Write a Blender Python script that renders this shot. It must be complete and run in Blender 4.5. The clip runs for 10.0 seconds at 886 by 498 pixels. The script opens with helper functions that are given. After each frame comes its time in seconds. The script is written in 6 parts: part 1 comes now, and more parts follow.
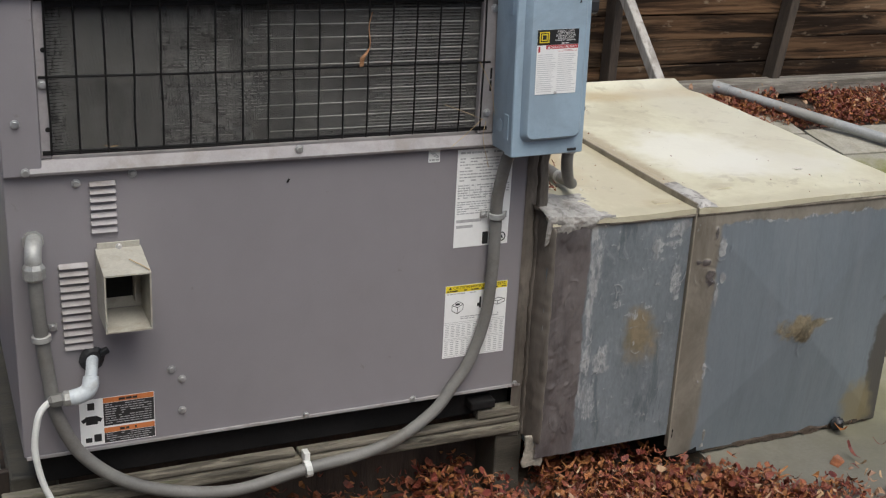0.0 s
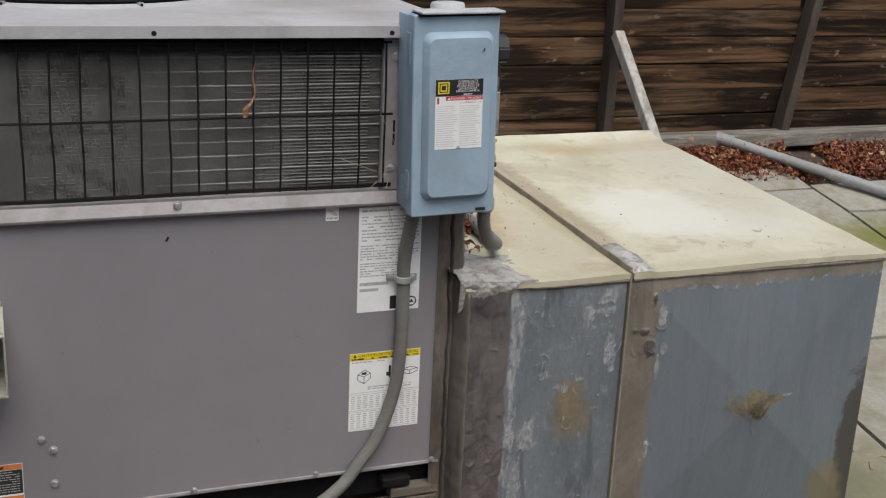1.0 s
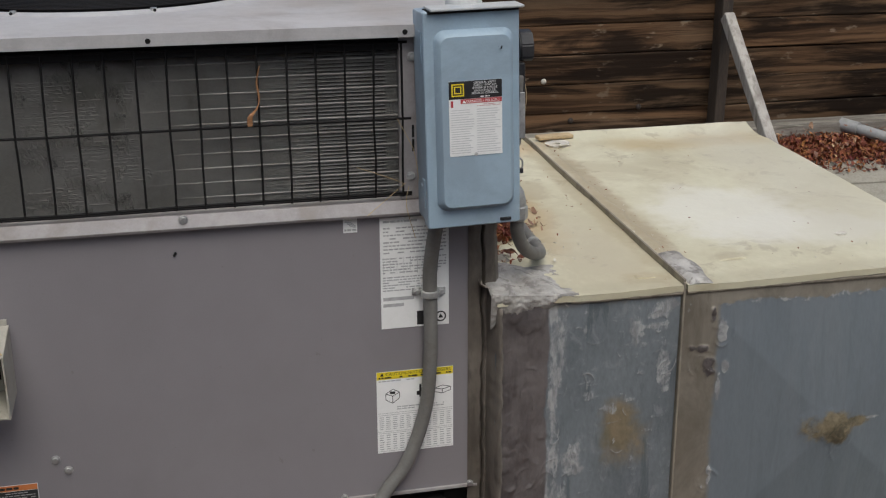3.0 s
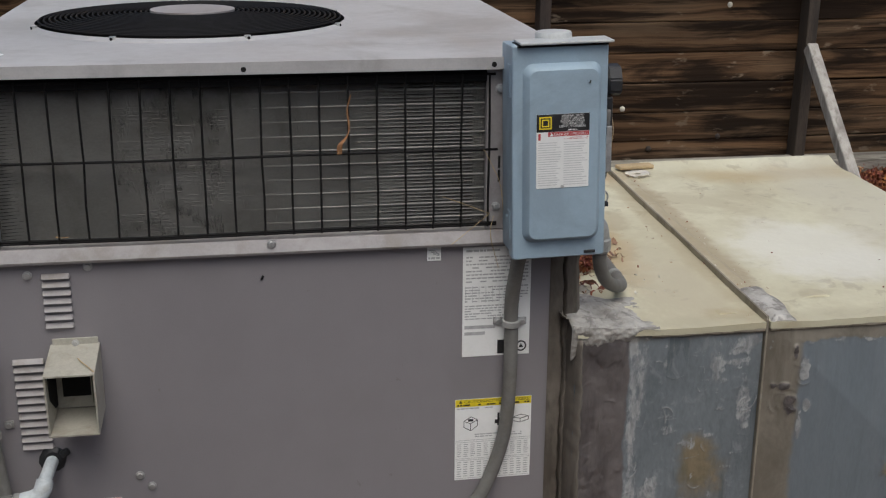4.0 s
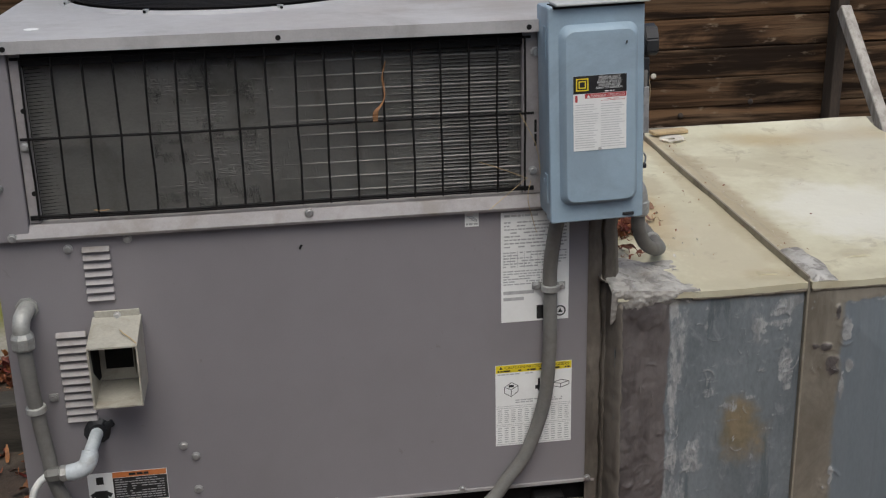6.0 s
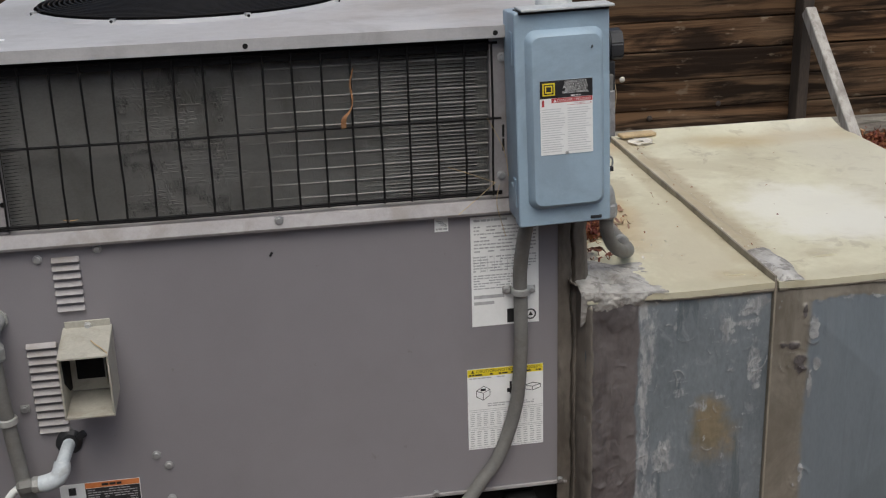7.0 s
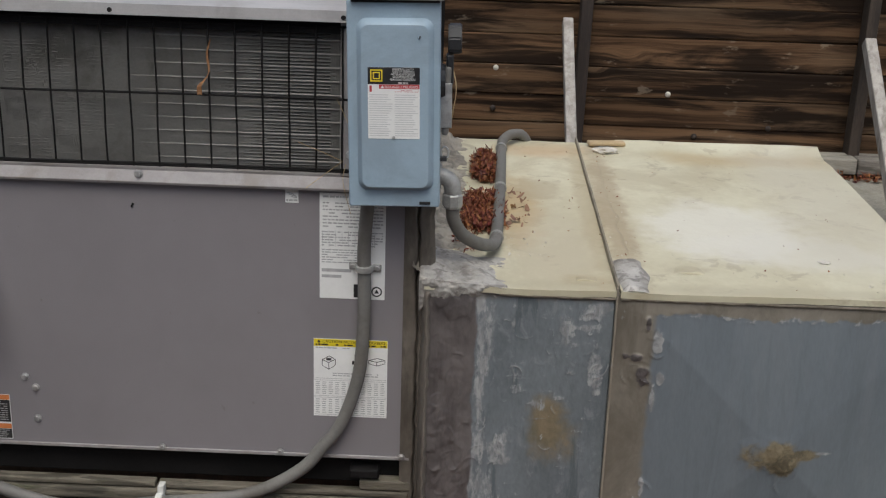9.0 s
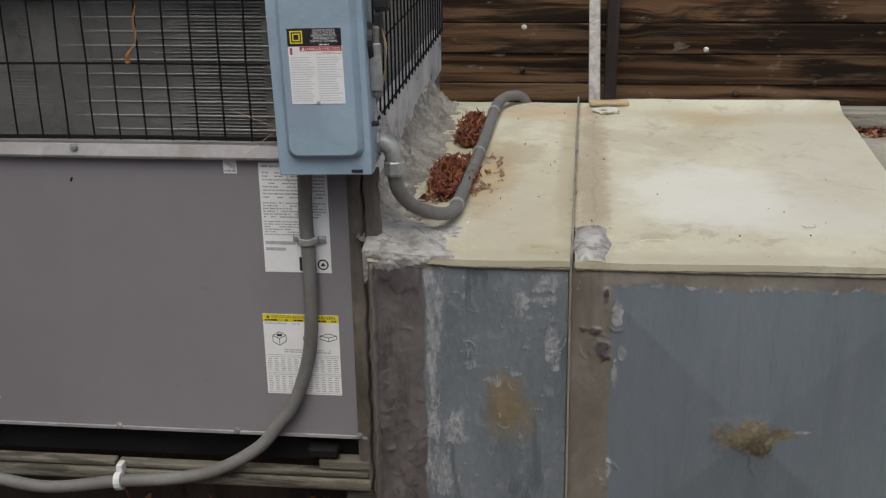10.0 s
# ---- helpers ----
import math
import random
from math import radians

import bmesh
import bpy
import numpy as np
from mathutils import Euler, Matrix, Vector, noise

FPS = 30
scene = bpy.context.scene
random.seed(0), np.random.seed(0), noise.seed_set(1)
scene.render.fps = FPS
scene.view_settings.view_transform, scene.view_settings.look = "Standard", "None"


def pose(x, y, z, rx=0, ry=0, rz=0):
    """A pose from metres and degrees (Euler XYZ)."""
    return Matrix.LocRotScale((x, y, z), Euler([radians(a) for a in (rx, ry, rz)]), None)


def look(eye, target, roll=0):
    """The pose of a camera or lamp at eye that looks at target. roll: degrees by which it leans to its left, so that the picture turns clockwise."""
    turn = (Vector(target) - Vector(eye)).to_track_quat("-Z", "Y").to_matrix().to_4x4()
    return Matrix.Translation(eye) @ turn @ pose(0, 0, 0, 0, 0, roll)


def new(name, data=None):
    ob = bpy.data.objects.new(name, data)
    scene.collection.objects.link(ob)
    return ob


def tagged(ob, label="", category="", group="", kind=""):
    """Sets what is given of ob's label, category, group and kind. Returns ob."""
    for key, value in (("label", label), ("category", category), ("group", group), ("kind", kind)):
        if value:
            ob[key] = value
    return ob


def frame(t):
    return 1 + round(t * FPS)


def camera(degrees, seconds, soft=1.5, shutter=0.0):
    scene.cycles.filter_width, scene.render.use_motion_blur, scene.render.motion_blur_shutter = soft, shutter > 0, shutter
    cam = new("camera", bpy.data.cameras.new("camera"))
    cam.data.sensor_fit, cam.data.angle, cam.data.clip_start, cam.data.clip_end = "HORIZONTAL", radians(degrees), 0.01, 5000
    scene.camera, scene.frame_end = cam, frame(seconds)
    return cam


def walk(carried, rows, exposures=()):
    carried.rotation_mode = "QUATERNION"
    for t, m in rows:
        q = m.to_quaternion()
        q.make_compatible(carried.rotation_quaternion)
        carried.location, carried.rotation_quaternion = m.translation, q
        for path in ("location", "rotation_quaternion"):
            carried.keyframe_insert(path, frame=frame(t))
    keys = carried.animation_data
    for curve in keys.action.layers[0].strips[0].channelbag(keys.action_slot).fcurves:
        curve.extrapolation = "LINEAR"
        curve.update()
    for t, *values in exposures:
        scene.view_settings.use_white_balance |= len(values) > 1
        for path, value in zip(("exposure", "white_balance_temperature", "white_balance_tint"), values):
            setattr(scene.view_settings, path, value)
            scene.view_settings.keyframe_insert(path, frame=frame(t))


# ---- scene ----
cam = camera(40.8, 10.0, soft=1.2)
PATH = [
    (0, (-0.05, -2.129, 1.394), (0.729, -0.413, 0.724), 2.9),
    (0.5, (0.131, -2.147, 1.403), (0.865, -0.398, 0.768), 1.8),
    (1, (0.312, -2.074, 1.384), (0.998, -0.295, 0.781), 2.7),
    (1.5, (0.474, -2.044, 1.396), (0.893, -0.176, 0.82), -1.1),
    (2, (0.598, -1.994, 1.382), (1.066, -0.159, 0.739), -1.3),
    (2.5, (0.603, -1.993, 1.383), (1.051, -0.155, 0.736), -0.8),
    (4, (0.569, -1.998, 1.416), (0.883, -0.118, 0.811), 0.3),
    (4.5, (0.543, -2.004, 1.401), (0.777, -0.113, 0.791), -0.1),
    (5, (0.537, -2.008, 1.399), (0.76, -0.12, 0.776), -0.4),
    (5.5, (0.544, -1.996, 1.394), (0.788, -0.118, 0.754), -0.8),
    (7, (0.558, -2.008, 1.398), (0.866, -0.136, 0.765), -1.7),
    (7.5, (0.585, -2.018, 1.412), (0.953, -0.156, 0.781), -0.7),
    (8, (0.768, -2.03, 1.379), (0.931, -0.129, 0.777), -0.9),
    (8.5, (1.031, -2.068, 1.39), (1.022, -0.131, 0.893), 1.4),
    (9, (1.216, -2.159, 1.383), (1.18, -0.26, 0.757), 1.9),
    (9.5, (1.398, -2.098, 1.364), (1.296, -0.205, 0.726), -0.5),
    (10, (1.523, -2.025, 1.353), (1.293, -0.158, 0.673), -1.0),
]
walk(cam, [(t, look(eye, target, roll)) for t, eye, target, roll in PATH],
     exposures=[(0, 0.24, 6080, 6), (1.5, 0.1, 6080, 6), (4.5, -0.14, 6080, 6), (7.5, 0.0, 6080, 6), (10, -0.1, 6080, 6)])

# ---- world and light: overcast daylight ----
world = bpy.data.worlds.new("sky")
scene.world = world
world.use_nodes = True
wn = world.node_tree
sky = wn.nodes.new("ShaderNodeTexSky")
sky.sky_type = "NISHITA"
sky.sun_disc = False
sky.sun_elevation = radians(61)
sky.sun_rotation = radians(180)
sky.dust_density = 6.0
sky.air_density = 1.0
sky.ozone_density = 0.6
wn.links.new(sky.outputs[0], wn.nodes["Background"].inputs[0])
wn.nodes["Background"].inputs[1].default_value = 0.12

sun = bpy.data.lights.new("sun", "SUN")
sun.energy, sun.angle, sun.color = 1.2, radians(45), (1.0, 0.97, 0.92)
sun_ob = new("sun", sun)
sun_ob.matrix_world = look((0.3, -3.1, 6.6), (0.6, 0.3, 0.4))


# ---- material helpers ----
def nmath(nt, op, a, b=0.0, clamp=False):
    n = nt.nodes.new("ShaderNodeMath")
    n.operation, n.use_clamp = op, clamp
    for i, v in enumerate((a, b)):
        if isinstance(v, (int, float)):
            n.inputs[i].default_value = v
        else:
            nt.links.new(v, n.inputs[i])
    return n.outputs[0]


def vmath(nt, op, a, b):
    n = nt.nodes.new("ShaderNodeVectorMath")
    n.operation = op
    for i, v in enumerate((a, b)):
        if isinstance(v, tuple):
            n.inputs[i].default_value = v
        else:
            nt.links.new(v, n.inputs[i])
    return n.outputs["Value"] if op in ("LENGTH", "DISTANCE") else n.outputs["Vector"]


def noise_tex(nt, vec, scale, detail=5.0, rough=0.55, dist=0.0):
    n = nt.nodes.new("ShaderNodeTexNoise")
    n.inputs["Scale"].default_value, n.inputs["Detail"].default_value = scale, detail
    n.inputs["Roughness"].default_value, n.inputs["Distortion"].default_value = rough, dist
    nt.links.new(vec, n.inputs["Vector"])
    return n.outputs["Fac"]


def span(nt, v, lo, hi, a=0.0, b=1.0):
    n = nt.nodes.new("ShaderNodeMapRange")
    n.interpolation_type = "SMOOTHSTEP"
    for i, x in enumerate((lo, hi, a, b)):
        n.inputs[i + 1].default_value = x
    nt.links.new(v, n.inputs[0])
    return n.outputs[0]


def blend(nt, fac, a, b, mode="MIX"):
    n = nt.nodes.new("ShaderNodeMix")
    n.data_type, n.blend_type = "RGBA", mode
    for sock, v in ((n.inputs[0], fac), (n.inputs[6], a), (n.inputs[7], b)):
        if isinstance(v, (int, float)):
            sock.default_value = v
        elif isinstance(v, tuple):
            sock.default_value = (*v, 1.0)
        else:
            nt.links.new(v, sock)
    return n.outputs[2]


def surface(name, dark, light, scale=6.0, stretch=(1, 1, 1), rough=(0.4, 0.6), metal=0.0, relief=0.0008, fine=150.0,
            dirt=None, dirt2=None, spots=(), vary=0.0, island=0.0, knots=False, coat=0.0, grain=0.08, spec=0.5, layers=()):
    """A weathered surface: two scales of variation, grain relief, dirt = (colour, amount, scale, stretch), spots = (centre, radii,
    colour, amount, softness, raggedness) of stains at places of their own; layers = (vertex attribute, dark, light, scale, stretch, raggedness) of coats laid on the sheet."""
    m = bpy.data.materials.new(name)
    m.use_nodes = True
    nt = m.node_tree
    bsdf = nt.nodes["Principled BSDF"]
    geo = nt.nodes.new("ShaderNodeNewGeometry")
    pos = geo.outputs["Position"]
    base = pos
    rnd = None
    if vary:
        info = nt.nodes.new("ShaderNodeObjectInfo")
        rnd = info.outputs["Random"]
    elif island:
        rnd = geo.outputs["Random Per Island"]
    if rnd is not None:
        shift = nt.nodes.new("ShaderNodeCombineXYZ")
        nt.links.new(nmath(nt, "MULTIPLY", rnd, 37.0), shift.inputs[0])
        nt.links.new(nmath(nt, "MULTIPLY", rnd, 91.0), shift.inputs[1])
        base = vmath(nt, "ADD", pos, shift.outputs[0])
    st = vmath(nt, "MULTIPLY", base, stretch)
    big = noise_tex(nt, st, scale, 6, 0.6, 0.3)
    small = noise_tex(nt, st, scale * 9, 4, 0.6)
    tone = nmath(nt, "ADD", nmath(nt, "MULTIPLY", big, 0.75), nmath(nt, "MULTIPLY", small, 0.25))
    col = blend(nt, span(nt, tone, 0.34, 0.66), dark, light)
    fin = noise_tex(nt, st, fine, 2, 0.5)
    col = blend(nt, span(nt, fin, 0.3, 0.7, 0, grain), col, tuple(min(1, c * 1.9) for c in light))
    height = nmath(nt, "ADD", nmath(nt, "MULTIPLY", small, 0.6), nmath(nt, "MULTIPLY", fin, 0.4))
    if rnd is not None:
        amount = vary or island
        hsv = nt.nodes.new("ShaderNodeHueSaturation")
        nt.links.new(nmath(nt, "ADD", nmath(nt, "MULTIPLY", rnd, amount), 1.0 - amount * 0.5), hsv.inputs["Value"])
        nt.links.new(nmath(nt, "ADD", nmath(nt, "MULTIPLY", rnd, amount * 0.06), 0.5 - amount * 0.03), hsv.inputs["Hue"])
        nt.links.new(col, hsv.inputs["Color"])
        col = hsv.outputs["Color"]
    if knots:
        v = nt.nodes.new("ShaderNodeTexVoronoi")
        v.inputs["Scale"].default_value = 2.3
        wob = vmath(nt, "ADD", vmath(nt, "MULTIPLY", base, (0.9, 0.0, 2.0)), (3.1, 0.0, 1.7))
        nt.links.new(wob, v.inputs["Vector"])
        ring = span(nt, v.outputs["Distance"], 0.03, 0.085, 1, 0)
        col = blend(nt, nmath(nt, "MULTIPLY", ring, 0.85), col, (0.008, 0.006, 0.005))
    for layer in (dirt, dirt2):
        if layer:
            lo, hi = layer[4] if len(layer) > 4 else (0.48, 0.66)
            d = noise_tex(nt, vmath(nt, "MULTIPLY", base, layer[3] if len(layer) > 3 else (1, 1, 1)), layer[2], 6, 0.65, 0.5)
            col = blend(nt, nmath(nt, "MULTIPLY", span(nt, d, lo, hi), layer[1]), col, layer[0])
    for centre, radii, colour, amount, soft, rag in spots:
        warp = noise_tex(nt, pos, rag, 5, 0.6)
        off = vmath(nt, "DIVIDE", vmath(nt, "SUBTRACT", pos, centre), radii)
        dist = nmath(nt, "ADD", vmath(nt, "LENGTH", off, (0, 0, 0)), nmath(nt, "MULTIPLY", nmath(nt, "SUBTRACT", warp, 0.5), 1.6))
        col = blend(nt, nmath(nt, "MULTIPLY", span(nt, dist, 1.0 - soft, 1.0 + soft, 1, 0), amount), col, colour)
    for attr, dk, lt, sc, lst, rag in layers:
        at = nt.nodes.new("ShaderNodeAttribute")
        at.attribute_name = attr
        lp = vmath(nt, "MULTIPLY", pos, lst)
        tint = blend(nt, span(nt, noise_tex(nt, lp, sc, 7, 0.68, 0.4), 0.36, 0.64), dk, lt)
        edge = nmath(nt, "MULTIPLY", nmath(nt, "SUBTRACT", noise_tex(nt, lp, sc * 4.0, 7, 0.72), 0.5), rag)
        cover = span(nt, nmath(nt, "ADD", at.outputs["Fac"], edge), 0.28, 0.72)
        cover = nmath(nt, "MULTIPLY", cover, span(nt, at.outputs["Fac"], 0.0, 0.12))
        col = blend(nt, cover, col, tint)
    nt.links.new(col, bsdf.inputs["Base Color"])
    nt.links.new(span(nt, big, 0.3, 0.7, rough[0], rough[1]), bsdf.inputs["Roughness"])
    bsdf.inputs["Metallic"].default_value = metal
    bsdf.inputs["Coat Weight"].default_value = coat
    bsdf.inputs["Specular IOR Level"].default_value = spec
    b = nt.nodes.new("ShaderNodeBump")
    b.inputs["Strength"].default_value, b.inputs["Distance"].default_value = 0.6, relief
    nt.links.new(height, b.inputs["Height"])
    nt.links.new(b.outputs[0], bsdf.inputs["Normal"])
    return m


PAINT = surface("grey_paint", (0.224, 0.207, 0.221), (0.256, 0.238, 0.253), 1.4, (1, 1, 0.8), (0.42, 0.58), relief=0.0003, fine=420,
                dirt=((0.18, 0.165, 0.165), 0.2, 1.6, (1, 1, 0.8)), dirt2=((0.16, 0.14, 0.13), 0.35, 30.0, (1, 1, 1), (0.66, 0.72)), grain=0.03)
CAP_PAINT = surface("faded_cap_paint", (0.36, 0.35, 0.35), (0.47, 0.46, 0.46), 5.0, rough=(0.38, 0.6), relief=0.0003, fine=300,
                    dirt=((0.25, 0.235, 0.22), 0.45, 3.5), grain=0.05)
RAIL_PAINT = surface("rail_paint", (0.27, 0.25, 0.25), (0.36, 0.34, 0.34), 8.0, rough=(0.4, 0.6), relief=0.0004, fine=300,
                     dirt=((0.2, 0.17, 0.14), 0.5, 9.0), grain=0.05)
SIDE_RAIL = surface("chalky_rail_paint", (0.55, 0.54, 0.52), (0.74, 0.73, 0.7), 9.0, rough=(0.5, 0.7), relief=0.001, fine=200,
                    dirt=((0.25, 0.22, 0.19), 0.6, 8.0))
HOOD_PAINT = surface("cream_grey_paint", (0.35, 0.335, 0.285), (0.45, 0.43, 0.37), 14, rough=(0.45, 0.65), relief=0.0004, fine=300,
                     dirt=((0.26, 0.22, 0.16), 0.5, 16))
# black metal; also paints the shade in gaps and recesses
BLACK = surface("black_metal_and_shade", (0.004, 0.004, 0.004), (0.011, 0.01, 0.01), 12, rough=(0.6, 0.85), relief=0.0006, spec=0.25)
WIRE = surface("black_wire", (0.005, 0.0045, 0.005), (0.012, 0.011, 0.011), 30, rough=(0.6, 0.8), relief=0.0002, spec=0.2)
RIDGE = surface("fin_ridge", (0.2, 0.196, 0.182), (0.3, 0.294, 0.275), 6, rough=(0.5, 0.7), relief=0.0003, dirt=((0.15, 0.145, 0.13), 0.8, 9, (1, 1, 3)))
TAN_LEAF = surface("curled_tan_leaf", (0.22, 0.1, 0.04), (0.42, 0.23, 0.11), 40, rough=(0.5, 0.7), relief=0.001)
FIN = surface("coil_fins", (0.205, 0.2, 0.187), (0.29, 0.284, 0.268), 3.0, (1, 1, 2), (0.5, 0.7), relief=0.0006, fine=200,
              dirt=((0.12, 0.115, 0.1), 0.7, 5.0), grain=0.1)
SCREW = surface("zinc_screw", (0.42, 0.42, 0.42), (0.62, 0.62, 0.61), 60, rough=(0.3, 0.5), metal=0.7, relief=0.0002)
SWITCH = surface("blue_grey_enamel", (0.3, 0.395, 0.478), (0.342, 0.442, 0.525), 5.0, rough=(0.36, 0.5), relief=0.0002, fine=350,
                 dirt=((0.21, 0.26, 0.31), 0.4, 5.0), grain=0.03)
SWITCH_LID = surface("pale_lid_enamel", (0.4, 0.41, 0.41), (0.52, 0.53, 0.52), 9, rough=(0.4, 0.55), relief=0.0003)
PLASTIC = surface("black_plastic", (0.012, 0.013, 0.015), (0.028, 0.028, 0.03), 20, rough=(0.4, 0.6), relief=0.0003)
CONDUIT = surface("grey_vinyl_conduit", (0.145, 0.14, 0.13), (0.195, 0.19, 0.176), 9, rough=(0.5, 0.7), relief=0.0006, fine=260,
                  dirt=((0.12, 0.105, 0.085), 0.5, 8))
GALV = surface("galvanised_fitting", (0.30, 0.30, 0.285), (0.45, 0.45, 0.43), 28, rough=(0.4, 0.6), metal=0.35, relief=0.0005,
               dirt=((0.24, 0.22, 0.19), 0.5, 22))
GASWHITE = surface("pale_blue_grey_pipe", (0.42, 0.46, 0.49), (0.58, 0.62, 0.64), 22, rough=(0.4, 0.6), relief=0.0005,
                   dirt=((0.3, 0.29, 0.27), 0.5, 25))
FLEXWHITE = surface("white_coated_line", (0.6, 0.6, 0.56), (0.72, 0.72, 0.68), 22, rough=(0.4, 0.6), relief=0.0004)
PAPER = surface("white_sticker", (0.82, 0.82, 0.8), (0.88, 0.88, 0.865), 20, rough=(0.35, 0.5), relief=0.0001, grain=0.02)
INK = surface("black_ink", (0.015, 0.015, 0.016), (0.03, 0.03, 0.03), 40, rough=(0.4, 0.5), relief=0.0001)
PALE_INK = surface("faded_grey_ink", (0.56, 0.56, 0.56), (0.66, 0.66, 0.66), 90, rough=(0.4, 0.5), relief=0.0001)
GREYINK = surface("grey_ink", (0.36, 0.36, 0.36), (0.48, 0.48, 0.48), 90, rough=(0.4, 0.5), relief=0.0001)
YELLOW = surface("yellow_ink", (0.75, 0.58, 0.02), (0.85, 0.68, 0.04), 20, rough=(0.35, 0.5), relief=0.0001)
RED = surface("red_ink", (0.42, 0.05, 0.06), (0.52, 0.08, 0.08), 20, rough=(0.35, 0.5), relief=0.0001)
ORANGE = surface("orange_ink", (0.55, 0.17, 0.05), (0.65, 0.22, 0.07), 20, rough=(0.35, 0.5), relief=0.0001)

MASTIC_COAT = ((0.085, 0.074, 0.073), (0.155, 0.138, 0.133))
PALE_COAT = ((0.235, 0.24, 0.245), (0.43, 0.435, 0.435))
TAN_COAT = ((0.165, 0.146, 0.116), (0.255, 0.23, 0.19))
OCHRE_COAT = ((0.165, 0.14, 0.09), (0.255, 0.205, 0.13))
SHEET_A = surface("patched_duct_sheet", (0.135, 0.153, 0.165), (0.195, 0.217, 0.232), 7.0, (1.3, 1, 0.7), (0.36, 0.6), metal=0.08, relief=0.0022, fine=110,
                  dirt=((0.27, 0.285, 0.295), 0.55, 26.0, (1.2, 1, 0.8), (0.56, 0.66)), dirt2=((0.075, 0.09, 0.1), 0.6, 14.0, (1.8, 1, 0.3), (0.54, 0.64)),
                  layers=(("ochre", *OCHRE_COAT, 16, (1, 1, 1), 0.4), ("pale", *PALE_COAT, 30, (1.5, 1, 0.6), 1.5), ("tan", *TAN_COAT, 12, (1, 1, 0.7), 0.7),
                          ("mastic", *MASTIC_COAT, 11, (1.2, 1, 0.6), 0.5), ("fleck", *PALE_COAT, 40, (1, 1, 1), 0.6)))
SHEET_B = surface("plain_duct_sheet", (0.155, 0.178, 0.2), (0.192, 0.218, 0.242), 2.2, (1.6, 1, 0.5), (0.34, 0.5), metal=0.12, relief=0.0009, fine=120,
                  dirt=((0.23, 0.245, 0.26), 0.25, 9.0, (1.8, 1, 0.25)), dirt2=((0.12, 0.14, 0.157), 0.22, 13.0, (2.2, 1, 0.18), (0.53, 0.63)), grain=0.05,
                  spots=(((2.15, -0.05, 0.12), (0.06, 0.2, 0.24), (0.075, 0.068, 0.06), 0.95, 0.12, 14),
                         ((2.08, -0.05, 0.04), (0.05, 0.2, 0.07), (0.24, 0.2, 0.11), 0.8, 0.4, 20)),
                  layers=(("ochre", (0.105, 0.088, 0.058), (0.235, 0.195, 0.125), 45, (1, 1, 1), 0.6), ("tan", *TAN_COAT, 10, (1, 1, 0.5), 0.6),
                          ("mastic", *MASTIC_COAT, 30, (1, 1, 1), 0.5), ("pale", *PALE_COAT, 34, (1, 1, 0.8), 0.9), ("fleck", *PALE_COAT, 40, (1, 1, 1), 0.6)))
COATING = surface("cream_roof_coating", (0.525, 0.488, 0.345), (0.635, 0.605, 0.455), 3.6, rough=(0.42, 0.62), relief=0.0022, fine=70,
                  dirt=((0.44, 0.39, 0.265), 0.6, 3.4), dirt2=((0.36, 0.315, 0.22), 0.55, 15.0, (1, 1, 1), (0.565, 0.66)), grain=0.03,
                  spots=(((1.78, 0.33, 0.63), (0.16, 0.17, 0.3), (0.7, 0.68, 0.59), 0.8, 0.35, 12),
                         ((1.9, 0.2, 0.63), (0.2, 0.1, 0.3), (0.68, 0.66, 0.58), 0.6, 0.4, 12),
                         ((1.95, 0.9, 0.64), (0.24, 0.06, 0.3), (0.48, 0.36, 0.18), 0.6, 0.6, 8),
                         ((2.05, 0.6, 0.63), (0.12, 0.5, 0.3), (0.55, 0.52, 0.43), 0.5, 0.6, 6),
                         ((1.33, 0.42, 0.63), (0.05, 0.22, 0.3), (0.5, 0.36, 0.18), 0.7, 0.6, 22),
                         ((1.38, 0.58, 0.63), (0.05, 0.09, 0.3), (0.42, 0.36, 0.24), 0.6, 0.3, 22),
                         ((1.40, 0.18, 0.63), (0.08, 0.2, 0.3), (0.52, 0.47, 0.35), 0.5, 0.5, 22),
                         ((1.45, 0.0, 0.63), (0.05, 0.03, 0.3), (0.45, 0.38, 0.24), 0.6, 0.4, 26),
                         ((1.66, 0.08, 0.63), (0.04, 0.022, 0.3), (0.42, 0.37, 0.26), 0.6, 0.4, 40),
                         ((1.42, 0.92, 0.64), (0.12, 0.06, 0.3), (0.58, 0.38, 0.2), 0.5, 0.6, 10),
                         ((1.7, -0.03, 0.62), (0.7, 0.03, 0.3), (0.45, 0.41, 0.29), 0.5, 0.6, 10),
                         ((1.545, 0.45, 0.62), (0.032, 0.5, 0.3), (0.36, 0.29, 0.19), 0.7, 0.4, 22),
                         ((1.49, 0.5, 0.62), (0.02, 0.5, 0.3), (0.42, 0.35, 0.22), 0.5, 0.5, 18)))
TAPE = surface("tan_brown_mastic", (0.20, 0.175, 0.135), (0.30, 0.265, 0.21), 8.0, (1, 1, 0.6), (0.45, 0.75), relief=0.002, fine=90,
               dirt=((0.13, 0.11, 0.085), 0.6, 13, (1, 1, 0.5), (0.52, 0.62)), dirt2=((0.38, 0.36, 0.32), 0.4, 20, (1, 1, 0.6), (0.6, 0.66)))
CLOSURE = surface("dirty_closure_mastic", (0.095, 0.082, 0.068), (0.185, 0.162, 0.135), 7.0, (1, 1, 0.5), (0.45, 0.75), relief=0.002, fine=90,
                  dirt=((0.07, 0.06, 0.05), 0.6, 12, (1.5, 1, 0.4), (0.52, 0.62)))
